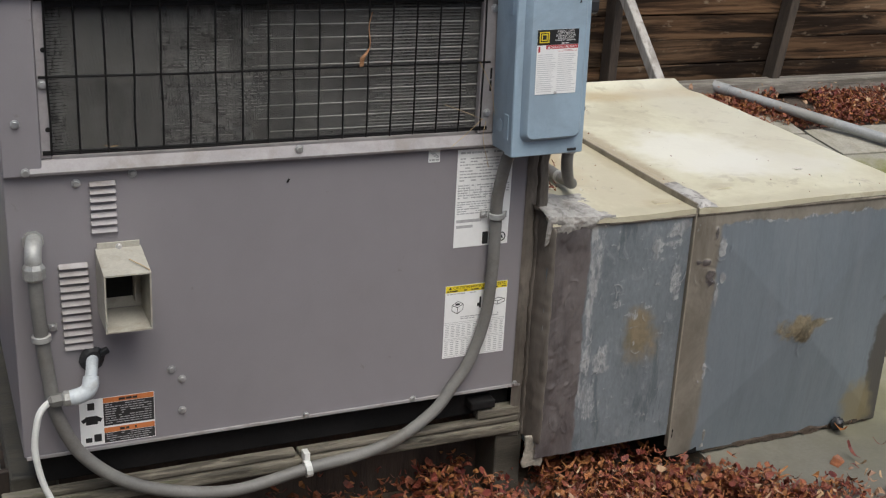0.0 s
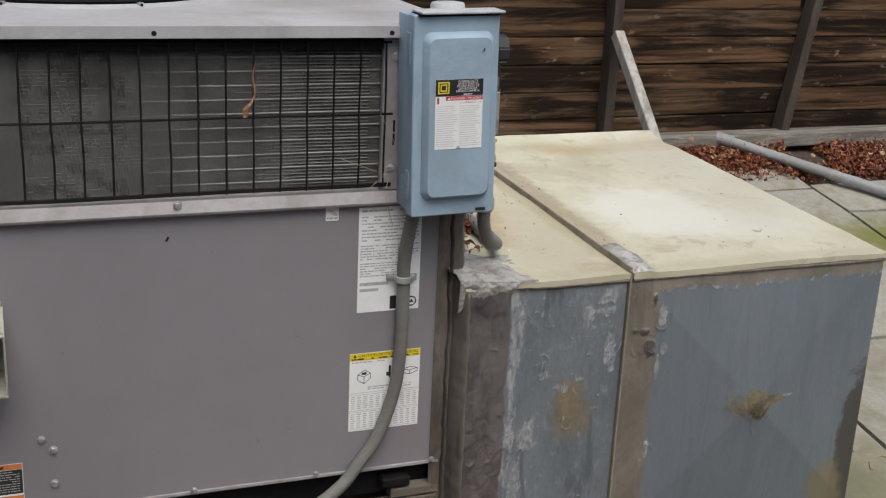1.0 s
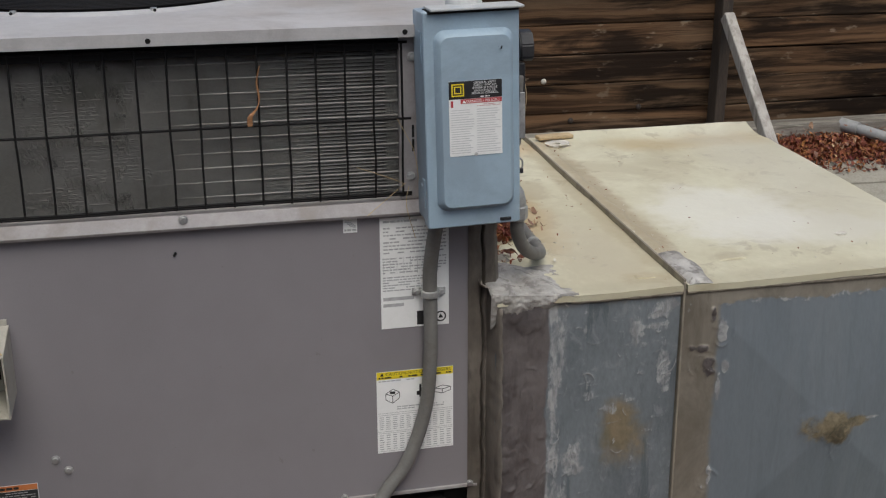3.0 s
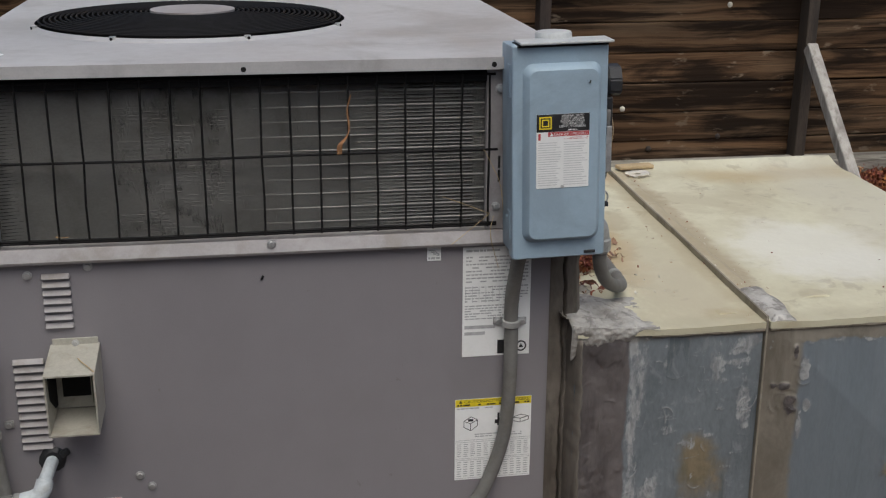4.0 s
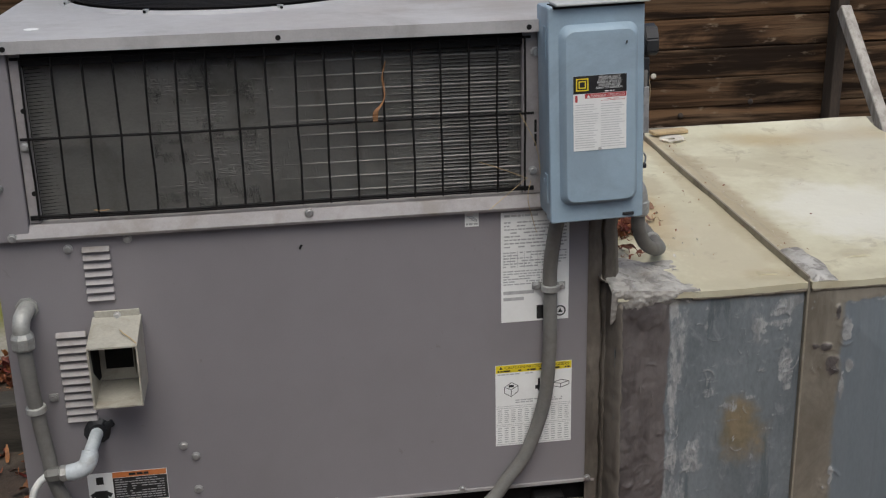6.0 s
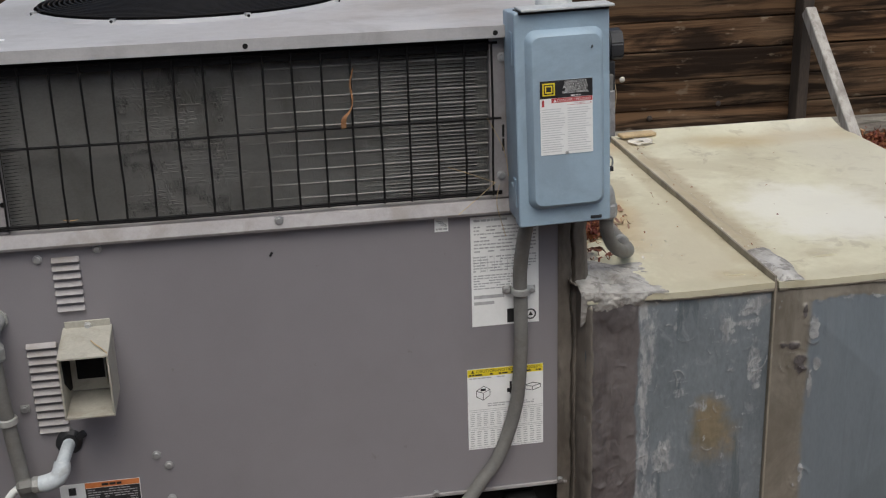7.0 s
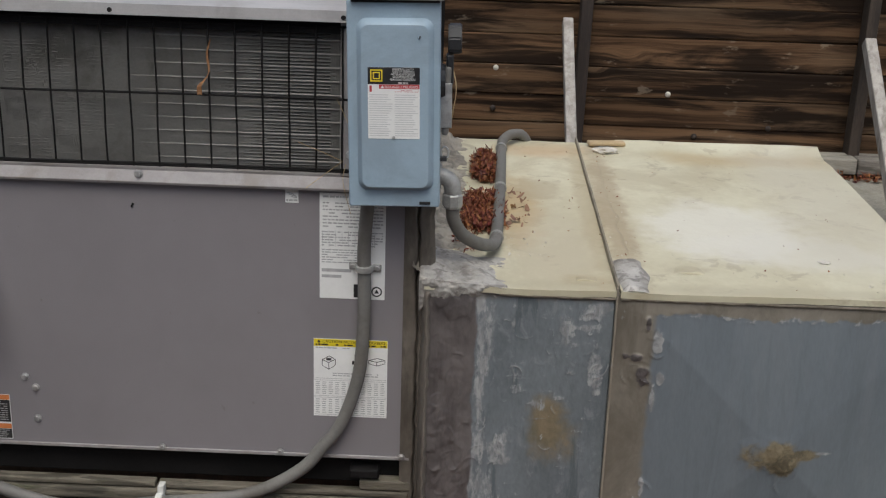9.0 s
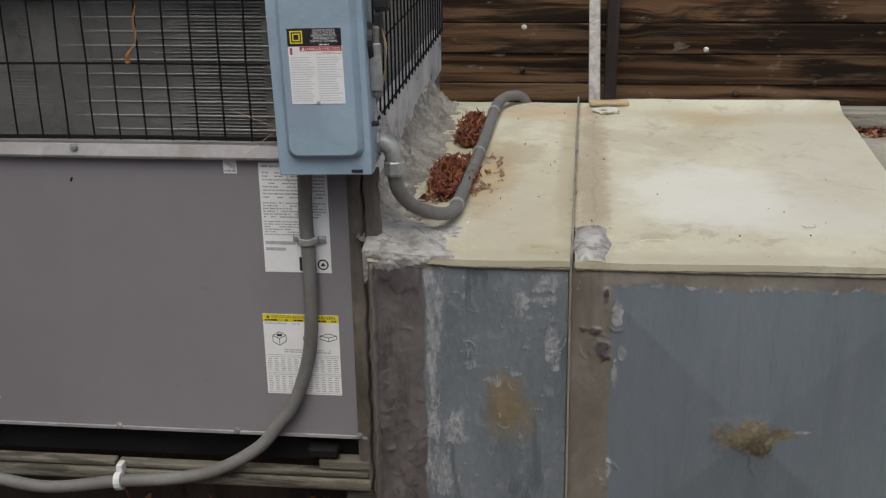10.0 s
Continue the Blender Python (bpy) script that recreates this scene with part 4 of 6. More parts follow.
# black plate, larger than the opening, paints the shade in the shallow hood
part("flue_opening", box_bm(HX0 + 0.014, HX1 - 0.0185, -0.0062, -0.0042, 0.535, 0.624), BLACK, hood, "black flue opening, enlarged to paint the hood's shaded inside")
# thin black plate puts the unlit inner cheek into colour
part("soot", prism(bmesh.new(), [(-0.006, 0.622), (-0.086, 0.61), (-0.078, 0.56), (-0.03, 0.525), (-0.006, 0.52)], HX0 + 0.0032, HX0 + 0.0042), BLACK, hood, "black plate painting the shade on the inner cheek")
part("baffle", box_bm(HX1 - 0.018, HX1 - 0.016, -0.03, -0.0042, 0.53, 0.62), HOOD_PAINT, hood)
screw(hood, 0.258, 0.634, -0.0045, 0.005)
part("twig", tube_bm(smooth_path([(0.268, -0.06, 0.6275), (0.276, -0.075, 0.6262), (0.285, -0.085, 0.6235), (0.297, -0.099, 0.6178)], 3), 0.0011, 5), STRAW, hood, "dry twig")


# ---- stickers ----
def lines(bm, x0, x1, z0, z1, n, y, fill=0.55, gaps=True):
    """Rows of plain bars where the print is too small to read."""
    dz = (z1 - z0) / n
    for i in range(n):
        z = z1 - dz * (i + 0.5)
        x = x0
        while x < x1 - 0.002:
            w = rng.uniform(0.003, 0.013) if gaps else (x1 - x0) * rng.uniform(0.75, 1.0)
            if not gaps or rng.random() < 0.82:
                plate(bm, x, min(x + w, x1), z - dz * fill * 0.5, z + dz * fill * 0.5, y)
            x += w + (0.0016 if gaps else 1)
    return bm


rating = part("rating_sticker", plate(bmesh.new(), 0.939, 1.065, 0.5625, 0.774, -0.0004, 0.0006), PAPER, unit, "white rating plate sticker with fine print")
bm = bmesh.new()
lines(bm, 0.945, 1.06, 0.763, 0.771, 1, -0.0012, 0.5)
lines(bm, 0.945, 1.06, 0.705, 0.758, 8, -0.0012, 0.4)
lines(bm, 0.943, 1.06, 0.668, 0.700, 6, -0.0012, 0.45)
lines(bm, 0.943, 1.02, 0.634, 0.664, 6, -0.0012, 0.45)
tagged(part("fine_print", bm, GREYINK, rating), kind="stuff")
bm = bmesh.new()
plate(bm, 0.943, 1.0, 0.617, 0.6235, -0.0012)
plate(bm, 0.943, 0.981, 0.605, 0.611, -0.0012)
part("grey_bar", bm, GREYINK, rating)
part("black_box", plate(bmesh.new(), 1.005, 1.018, 0.566, 0.593, -0.0012), INK, rating)
bm = bmesh.new()
bmesh.ops.create_circle(bm, segments=24, radius=0.0105)
inner = bmesh.ops.create_circle(bm, segments=24, radius=0.0078)
bmesh.ops.bridge_loops(bm, edges=list(bm.edges))
bmesh.ops.transform(bm, matrix=Matrix.Translation((1.0495, -0.0013, 0.579)) @ Matrix.Rotation(radians(90), 4, "X"), verts=bm.verts)
tri = [bm.verts.new((1.0495 + 0.0055 * math.cos(a), -0.0013, 0.5785 + 0.0055 * math.sin(a))) for a in (math.pi / 2, math.pi * 7 / 6, math.pi * 11 / 6)]
bm.faces.new(tri)
part("round_mark", bm, INK, rating)
bm = bmesh.new()
for i in range(9):
    plate(bm, 0.944 + 0.0125 * i, 0.9446 + 0.0125 * i, 0.668, 0.70, -0.0011)
part("table_line", bm, GREYINK, rating)

caution = part("caution_sticker", plate(bmesh.new(), 0.927, 1.073, 0.31, 0.477, -0.0004, 0.0006), PAPER, unit, "white lifting-notice sticker with a yellow heading")
part("yellow_band", plate(bmesh.new(), 0.9275, 1.0725, 0.4615, 0.4765, -0.0011), YELLOW, caution)
bm = letters_bm("CAUTION-NOTICE TO RIGGERS:", 0.0086, 0.944, 0.4688, -0.0015)
lines(bm, 0.931, 1.069, 0.4628, 0.4672, 1, -0.0015, 0.7)
bm.verts.ensure_lookup_table()
t3 = [bm.verts.new(p) for p in ((0.934, -0.0015, 0.4688), (0.941, -0.0015, 0.4688), (0.9375, -0.0015, 0.4752))]
bm.faces.new(t3)
part("heading", bm, INK, caution)
bm = lines(bmesh.new(), 0.931, 1.0, 0.456, 0.460, 1, -0.0012)
lines(bm, 0.965, 1.055, 0.397, 0.406, 2, -0.0012, 0.5)
for z in (0.392, 0.388, 0.354, 0.3505, 0.313):
    plate(bm, 0.9285, 1.0715, z, z + 0.0008, -0.0012)
for i in range(11):
    for za, zb in ((0.3575, 0.386), (0.3155, 0.349)):
        xx = 0.931 + 0.0129 * i
        lines(bm, xx, xx + 0.009, za, zb, 7, -0.0012, 0.35, gaps=False)
tagged(part("fine_print", bm, GREYINK, caution), kind="stuff")


def iso_box(bm, cx, cz, w, h, y):
    """A small line drawing of a cabinet."""
    p = {"a": (-w, h * 0.25), "b": (0, -h * 0.1), "c": (w, h * 0.35), "d": (0.05 * w, h * 0.8), "e": (-w, -h * 0.5), "f": (0, -h), "g": (w, -h * 0.4)}
    for s, e in ("ab", "bc", "cd", "da", "ae", "ef", "fg", "gc", "bf"):
        q0, q1 = (Vector((cx + p[k][0], 0, cz + p[k][1])) for k in (s, e))
        d = (q1 - q0).normalized()
        nrm = Vector((-d.z, 0, d.x)) * 0.0006
        bm.faces.new([bm.verts.new(Vector((v.x, y, v.z))) for v in (q0 + nrm, q1 + nrm, q1 - nrm, q0 - nrm)])


bm = bmesh.new()
iso_box(bm, 0.957, 0.428, 0.013, 0.016, -0.0012)
plate(bm, 0.952, 0.962, 0.431, 0.436, -0.0011)
iso_box(bm, 1.052, 0.432, 0.016, 0.009, -0.0012)
plate(bm, 1.008, 1.012, 0.42, 0.446, -0.0011)
plate(bm, 1.003, 1.008, 0.424, 0.432, -0.0011)
tagged(part("drawing", bm, INK, caution), kind="stuff")

mark = part("small_sticker", plate(bmesh.new(), 0.874, 0.899, 0.752, 0.778, -0.0004, 0.0006), PAPER, unit, "small white square sticker with a faded mark")
bm = lines(bmesh.new(), 0.876, 0.897, 0.754, 0.760, 1, -0.0012, 0.6)
for i in range(3):
    a = [(0.877 + 0.004 * i, 0.773 - 0.0035 * i), (0.888 + 0.002 * i, 0.771 - 0.004 * i), (0.896, 0.7645 - 0.001 * i)]
    for (xa, za), (xb, zb) in zip(a, a[1:]):
        bm.faces.new([bm.verts.new((x, -0.0012, z)) for x, z in ((xa, za), (xb, zb), (xb, zb - 0.0016), (xa, za - 0.0016))])
part("mark", bm, GREYINK, mark)

warn = part("warning_sticker", plate(bmesh.new(), 0.171, 0.313, 0.229, 0.3275, -0.0004, 0.0006), PAPER, unit, "white, black and orange warning sticker")
bm = bmesh.new()
plate(bm, 0.2155, 0.312, 0.267, 0.3155, -0.001)
part("black_field", bm, INK, warn)
part("black_field", plate(bmesh.new(), 0.2155, 0.312, 0.2305, 0.2515, -0.001), INK, warn)
bm = bmesh.new()
plate(bm, 0.2155, 0.312, 0.3162, 0.327, -0.001)
part("orange_band", bm, ORANGE, warn)
part("orange_band", plate(bmesh.new(), 0.2155, 0.312, 0.2522, 0.263, -0.001), ORANGE, warn)
bm = lines(bmesh.new(), 0.219, 0.307, 0.27, 0.314, 9, -0.0014, 0.35)
lines(bm, 0.219, 0.307, 0.2325, 0.2505, 4, -0.0014, 0.35)
tagged(part("fine_print", bm, GREYINK, warn), kind="stuff")
bm = lines(bmesh.new(), 0.245, 0.285, 0.318, 0.325, 1, -0.0014, 0.7)
lines(bm, 0.245, 0.285, 0.254, 0.261, 1, -0.0014, 0.7)
plate(bm, 0.186, 0.199, 0.305, 0.320, -0.0012)
plate(bm, 0.182, 0.204, 0.274, 0.292, -0.0012)
add_box(bm, 0.174, 0.187, -0.0018, -0.0012, 0.281, 0.289, turn=Matrix.Rotation(-0.5, 3, "Y"))
add_box(bm, 0.199, 0.212, -0.0018, -0.0012, 0.281, 0.289, turn=Matrix.Rotation(0.5, 3, "Y"))
plate(bm, 0.180, 0.192, 0.236, 0.246, -0.0012)
plate(bm, 0.196, 0.21, 0.236, 0.252, -0.0012)
tagged(part("pictogram", bm, INK, warn), kind="stuff")

# leaf shreds and straw caught in the grille
shred = thing("dead_leaf", (0.73, -0.012, 1.0), "long curled tan leaf caught in the grille", "leaf")
def strip(pts, w):
    p = smooth_path(pts, 5)
    bm = bmesh.new()
    prev = None
    for i, q in enumerate(p):
        u = i / (len(p) - 1)
        ww = w * (0.25 + 0.75 * u) * (1 + 0.5 * math.sin(9 * u))
        a, b = bm.verts.new(q + Vector((-ww, 0, 0))), bm.verts.new(q + Vector((ww, 0.004 * math.sin(7 * u), 0)))
        if prev:
            bm.faces.new((prev[0], prev[1], b, a))
        prev = (a, b)
    return bm
part("blade", strip([(0.742, -0.009, 1.056), (0.736, -0.012, 1.03), (0.7385, -0.012, 1.0), (0.733, -0.014, 0.985), (0.722, -0.016, 0.972), (0.721, -0.016, 0.955)], 0.0034), TAN_LEAF, shred)
for k, pts in enumerate(([(0.9, -0.009, 0.872), (0.945, -0.011, 0.855), (0.985, -0.012, 0.838)], [(0.985, -0.012, 0.84), (0.945, -0.018, 0.81), (0.915, -0.018, 0.786)],
                         [(0.972, -0.009, 0.955), (0.99, -0.014, 0.92), (1.003, -0.014, 0.885), (1.012, -0.02, 0.80)], [(0.99, -0.016, 0.835), (0.985, -0.018, 0.80), (1.0, -0.02, 0.74)])):
    st = thing("straw", pts[0], "thin dry straw caught on the grille", "straw", group="straws on the grille")
    part("stalk", tube_bm(smooth_path(pts, 4), 0.0006, 5), STRAW, st)
part("leaf", strip([(0.24, -0.008, 0.828), (0.25, -0.009, 0.826), (0.262, -0.009, 0.827)], 0.004), LEAF_PALE, thing("dead_leaf", (0.25, -0.008, 0.824), "small tan leaf on the grille ledge", "leaf"))

# ---- timber base under the unit ----
base = thing("timber_platform", (0.6, 0.2, -0.08), "grey timber bearers under the air conditioner", "platform")
part("bearer", box_bm(0.0, 1.125, -0.014, 0.022, 0.106, 0.131, bev=0.005), BEARER, base)
part("bearer", box_bm(0.0, 1.13, 1.12, 1.21, 0.076, 0.128, bev=0.006), TIMBER, base)
part("batten", box_bm(0.02, 0.60, -0.006, 0.018, 0.1335, 0.146, bev=0.003), BEARER, base)
part("batten", box_bm(0.606, 1.12, -0.009, 0.016, 0.1335, 0.1455, bev=0.003), BEARER, base)
for x in (0.08, 0.6, 1.105):
    yf = 0.0 if x > 1 else 0.116
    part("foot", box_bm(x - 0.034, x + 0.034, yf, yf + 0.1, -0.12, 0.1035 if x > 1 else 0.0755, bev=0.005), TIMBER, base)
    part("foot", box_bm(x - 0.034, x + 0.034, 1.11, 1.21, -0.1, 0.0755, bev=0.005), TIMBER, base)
# added side bearers, which keep light from leaking in under the unit
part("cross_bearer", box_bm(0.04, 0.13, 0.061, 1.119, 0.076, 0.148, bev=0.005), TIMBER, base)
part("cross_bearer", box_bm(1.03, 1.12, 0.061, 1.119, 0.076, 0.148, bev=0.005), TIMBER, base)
# dark board, added to block light and blacken the space behind the bearers
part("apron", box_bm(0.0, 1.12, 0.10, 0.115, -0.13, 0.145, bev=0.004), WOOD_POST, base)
part("packer", box_bm(1.02, 1.125, -0.006, 0.024, 0.148, 0.170, bev=0.004), BEARER, base, "mastic-smeared packer")
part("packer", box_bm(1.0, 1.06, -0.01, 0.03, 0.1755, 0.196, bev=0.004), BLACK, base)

# ---- disconnect switch ----
sw = thing("safety_switch", (1.088, -0.05, 0.782), "blue-grey enamelled safety switch box mounted on the unit", "switch box")
SX0, SX1, SZ0, SZ1, SY = 1.006, 1.168, 0.782, 1.148, -0.104
part("enclosure", box_bm(SX0 + 0.003, SX1 - 0.003, -0.098, -0.0085, SZ0 + 0.002, SZ1 - 0.004, bev=0.004), SWITCH, sw, smooth=40)
# cover with a raised field
bm = bmesh.new()
def ring_pts(x0, x1, z0, z1, r, y, n=5):
    out = []
    for cx, cz, a0 in ((x1 - r, z1 - r, 0), (x0 + r, z1 - r, 90), (x0 + r, z0 + r, 180), (x1 - r, z0 + r, 270)):
        for k in range(n + 1):
            a = radians(a0 + 90 * k / n)
            out.append(bm.verts.new((cx + r * math.cos(a), y, cz + r * math.sin(a))))
    return out
loops = [ring_pts(SX0, SX1, SZ0, SZ1, 0.004, -0.075), ring_pts(SX0, SX1, SZ0, SZ1, 0.004, SY + 0.002), ring_pts(SX0 + 0.002, SX1 - 0.002, SZ0 + 0.002, SZ1 - 0.002, 0.004, SY),
         ring_pts(SX0 + 0.017, SX1 - 0.011, SZ0 + 0.031, SZ1 - 0.030, 0.018, SY), ring_pts(SX0 + 0.018, SX1 - 0.012, SZ0 + 0.032, SZ1 - 0.031, 0.018, SY - 0.002),
         ring_pts(SX0 + 0.023, SX1 - 0.017, SZ0 + 0.037, SZ1 - 0.037, 0.016, SY - 0.013), ring_pts(SX0 + 0.026, SX1 - 0.020, SZ0 + 0.040, SZ1 - 0.040, 0.014, SY - 0.0155)]
for a, b in zip(loops, loops[1:]):
    for k in range(len(a)):
        n = (k + 1) % len(a)
        bm.faces.new((a[k], a[n], b[n], b[k]))
bm.faces.new(loops[-1])
cover = part("cover", bm, SWITCH, sw, smooth=35)
part("lid", box_bm(SX0 + 0.011, SX1 + 0.006, -0.116, -0.062, SZ1 + 0.0012, SZ1 + 0.0055, bev=0.0015), SWITCH_LID, sw, "pale overhanging rain lid")
# black filler puts the shade below the lid into colour
part("lid_gap", box_bm(SX0 + 0.008, SX1 - 0.001, -0.107, -0.066, SZ1 - 0.0036, SZ1 + 0.001), BLACK, sw, "black strip painting the shade under the lid")
bm = tube_bm([(1.088, -0.05, SZ1 - 0.0042), (1.088, -0.05, SZ1 + 0.011), (1.088, -0.05, SZ1 + 0.014), (1.088, -0.05, SZ1 + 0.015)], [0.031, 0.031, 0.029, 0.022], 28)
part("hub_cap", bm, SWITCH_LID, sw, "pale round hub cap", smooth=40)
# hinge knuckles and knockout on its left side
part("hinge", box_bm(SX0 - 0.0015, SX0 + 0.003, -0.088, -0.07, 1.06, 1.115, bev=0.001), SWITCH, sw)
part("hinge", box_bm(SX0 - 0.0015, SX0 + 0.003, -0.088, -0.07, 0.815, 0.865, bev=0.001), SWITCH, sw)
part("knockout", tube_bm([(SX0 + 0.0035, -0.045, 0.835), (SX0 + 0.0018, -0.045, 0.835)], 0.013, 18), SWITCH, sw)
# handle side
part("handle_base", tube_bm([(SX1 - 0.003, -0.05, 1.0), (SX1 + 0.008, -0.05, 1.0)], [0.034, 0.03], 20), PLASTIC, sw, "black round handle base")
bm = add_box(bmesh.new(), SX1 + 0.009, SX1 + 0.022, -0.066, -0.036, 0.995, 1.05, bev=0.003)
part("handle", bm, PLASTIC, sw, "black switch handle")
bm = bmesh.new()
poly = [(-0.019, 1.058), (-0.006, 1.05), (0.014, 1.056), (0.022, 1.082), (0.012, 1.104), (-0.008, 1.1), (-0.02, 1.08)]
prism(bm, [(-0.055 + a * 0.9, z) for a, z in poly], SX1 + 0.012, SX1 + 0.036)
bmesh.ops.bevel(bm, geom=list(bm.edges), offset=0.0025, segments=2, affect="EDGES")
part("handle_grip", bm, PLASTIC, sw, "black switch handle", smooth=30)
part("lever_plate", box_bm(SX1 + 0.004, SX1 + 0.017, -0.068, -0.035, 0.905, 1.03, bev=0.005, turn=Matrix.Rotation(0.05, 3, "Y")), CONDUIT, sw, "dusty grey lever plate")
part("lock_plate", box_bm(SX1 - 0.001, SX1 + 0.02, -0.07, -0.066, 0.92, 1.0, bev=0.001), SCREW, sw)
part("hasp", box_bm(SX1 - 0.003, SX1 + 0.012, -0.085, -0.075, 0.862, 0.87, bev=0.001), PLASTIC, sw)
part("hasp_ring", tube_bm([(SX1 + 0.008 + 0.007 * math.cos(a), -0.07, 0.875 + 0.011 * math.sin(a)) for a in (k * math.pi / 8 for k in range(17))], 0.0016, 6), SCREW, sw)
part("web", strip([(SX1 + 0.02, -0.06, 1.03), (SX1 + 0.027, -0.055, 0.99), (SX1 + 0.022, -0.05, 0.95), (SX1 + 0.014, -0.055, 0.92)], 0.002), STRAW, sw, "dry cobweb strand")
part("latch", box_bm(1.132, 1.152, SY - 0.002, SY + 0.004, 0.787, 0.7925, bev=0.001), PLASTIC, sw, "dark cover latch")
# label
LY = SY - 0.0157
lab = part("label", plate(bmesh.new(), 1.043, 1.133, 0.9105, 1.036, LY, 0.0006), PAPER, sw, "white danger label with black and red heading")
part("black_heading", plate(bmesh.new(), 1.043, 1.133, 1.0065, 1.036, LY - 0.0008), INK, lab)
part("red_bar", plate(bmesh.new(), 1.0625, 1.1325, 0.9985, 1.006, LY - 0.0008), RED, lab)
bm = bmesh.new()
def square_ring(bm, cx, cz, r, w, y):
    for x0, x1, z0, z1 in ((-r, r, r - w, r), (-r, r, -r, -r + w), (-r, -r + w, -r + w, r - w), (r - w, r, -r + w, r - w)):
        plate(bm, cx + x0, cx + x1, cz + z0, cz + z1, y)
square_ring(bm, 1.058, 1.0215, 0.0105, 0.0021, LY - 0.0011)
square_ring(bm, 1.058, 1.0215, 0.0062, 0.0019, LY - 0.0011)
part("yellow_mark", bm, YELLOW, lab)
bm = bmesh.new()
for i, w in enumerate(("GENERAL DUTY", "SAFETY SWITCH", "INTERRUPTOR DE", "SEGURIDAD DE", "SERVICIO GENERAL")):
    letters_bm(w, 0.0052, 1.104, 1.0308 - 0.0044 * i, LY - 0.0013, "CENTER", bm)
lines(bm, 1.096, 1.112, 1.0078, 1.0105, 1, LY - 0.0013, 0.7)
letters_bm("DANGER / PELIGRO", 0.0066, 1.101, 0.9998, LY - 0.0013, "CENTER", bm)
t3 = [bm.verts.new(p) for p in ((1.0655, LY - 0.0013, 0.9996), (1.0715, LY - 0.0013, 0.9996), (1.0685, LY - 0.0013, 1.0048))]
bm.faces.new(t3)
part("white_lettering", bm, PAPER, lab)
bm = bmesh.new()
for c0, c1 in ((1.0455, 1.086), (1.0895, 1.1305)):
    lines(bm, c0, c1, 0.914, 0.990, 19, LY - 0.0008, 0.34, gaps=False)
tagged(part("fine_print", bm, PALE_INK, lab), kind="stuff")
bm = lines(bmesh.new(), 1.08, 1.131, 0.9925, 0.997, 2, LY - 0.0008, 0.3)
plate(bm, 1.046, 1.05, 0.993, 1.004, LY - 0.0008)
tagged(part("bolt_pictogram", bm, RED, lab), kind="stuff")
part("label_screw", tube_bm([(1.0875, LY, 0.9125), (1.0875, LY - 0.002, 0.9125)], 0.003, 8), SCREW, lab)
part("scratch", strip([(1.128, SY - 0.0162, 1.089), (1.131, SY - 0.0162, 1.085), (1.134, SY - 0.0162, 1.09)], 0.0009), INK, cover)
tilt = Matrix.Translation((1.088, -0.05, 0.782)) @ Matrix.Rotation(radians(-1.3), 4, "Y")
sw.matrix_world = tilt

# ---- conduits ----
front = thing("flexible_conduit", (0.6, -0.05, 0.09), "grey flexible electrical conduit along the front of the unit", "conduit")
path = smooth_path([(0.104, -0.045, 0.612), (0.106, -0.044, 0.55), (0.109, -0.04, 0.487), (0.117, -0.04, 0.40), (0.128, -0.038, 0.32), (0.175, -0.034, 0.222), (0.276, -0.033, 0.141),
                    (0.445, -0.033, 0.096), (0.617, -0.033, 0.117), (0.723, -0.032, 0.127), (0.82, -0.028, 0.15), (0.905, -0.022, 0.20), (0.947, -0.018, 0.25), (0.983, -0.0165, 0.30), (1.016, -0.016, 0.40), (1.026, -0.016, 0.50),
                    (1.027, -0.017, 0.60), (1.026, -0.019, 0.67), (1.031, -0.032, 0.74), (1.036, -0.046, 0.785)], 12)
part("tube", tube_bm(path, 0.0128, 14, ribs=0.012), CONDUIT, front, smooth=60)
part("nut", tube_bm([(0.104, -0.045, 0.600), (0.104, -0.045, 0.604), (0.104, -0.045, 0.622), (0.104, -0.045, 0.63)], [0.018, 0.0205, 0.0205, 0.016], 8), GALV, front, "pale compression nut")
part("elbow", tube_bm(smooth_path([(0.104, -0.045, 0.625), (0.104, -0.044, 0.640), (0.106, -0.034, 0.653), (0.109, -0.014, 0.658), (0.109, 0.0, 0.658)], 5), 0.0148, 14), GALV, front, "pale conduit elbow", smooth=50)
part("lock_nut", tube_bm([(0.109, -0.0006, 0.658), (0.109, -0.006, 0.658)], 0.0195, 8), GALV, front)


def strap(name, at, along, wide, mat, parent, ears):
    d = Vector(along).normalized()
    bm = tube_bm([Vector(at) - d * wide, Vector(at) - d * wide * 0.8, Vector(at) + d * wide * 0.8, Vector(at) + d * wide], [0.0162, 0.0175, 0.0175, 0.0162], 14)
    for e in ears:
        add_box(bm, e[0] - 0.008, e[0] + 0.008, -0.004, -0.0008, e[1] - 0.007, e[1] + 0.007, bev=0.0008)
    s = part(name, bm, mat, parent, smooth=40)
    for e in ears:
        screw(parent, e[0], e[1], -0.004, 0.0055)
    return s


strap("strap", (0.109, -0.04, 0.484), (0.05, 0, -1), 0.006, GALV, front, [(0.133, 0.487)])
strap("strap", (1.0268, -0.0178, 0.632), (0, 0, 1), 0.006, GALV, front, [(1.004, 0.632), (1.05, 0.629)])
bm = tube_bm([(0.611, -0.033, 0.1165), (0.624, -0.033, 0.1180)], 0.0185, 12)
add_box(bm, 0.611, 0.624, -0.03, -0.0065, 0.128, 0.150, bev=0.002)
part("clip", bm, FLEXWHITE, front, "white conduit clip")

topc = thing("flexible_conduit", (1.29, 0.5, 0.64), "grey flexible conduit lying across the duct top", "conduit")
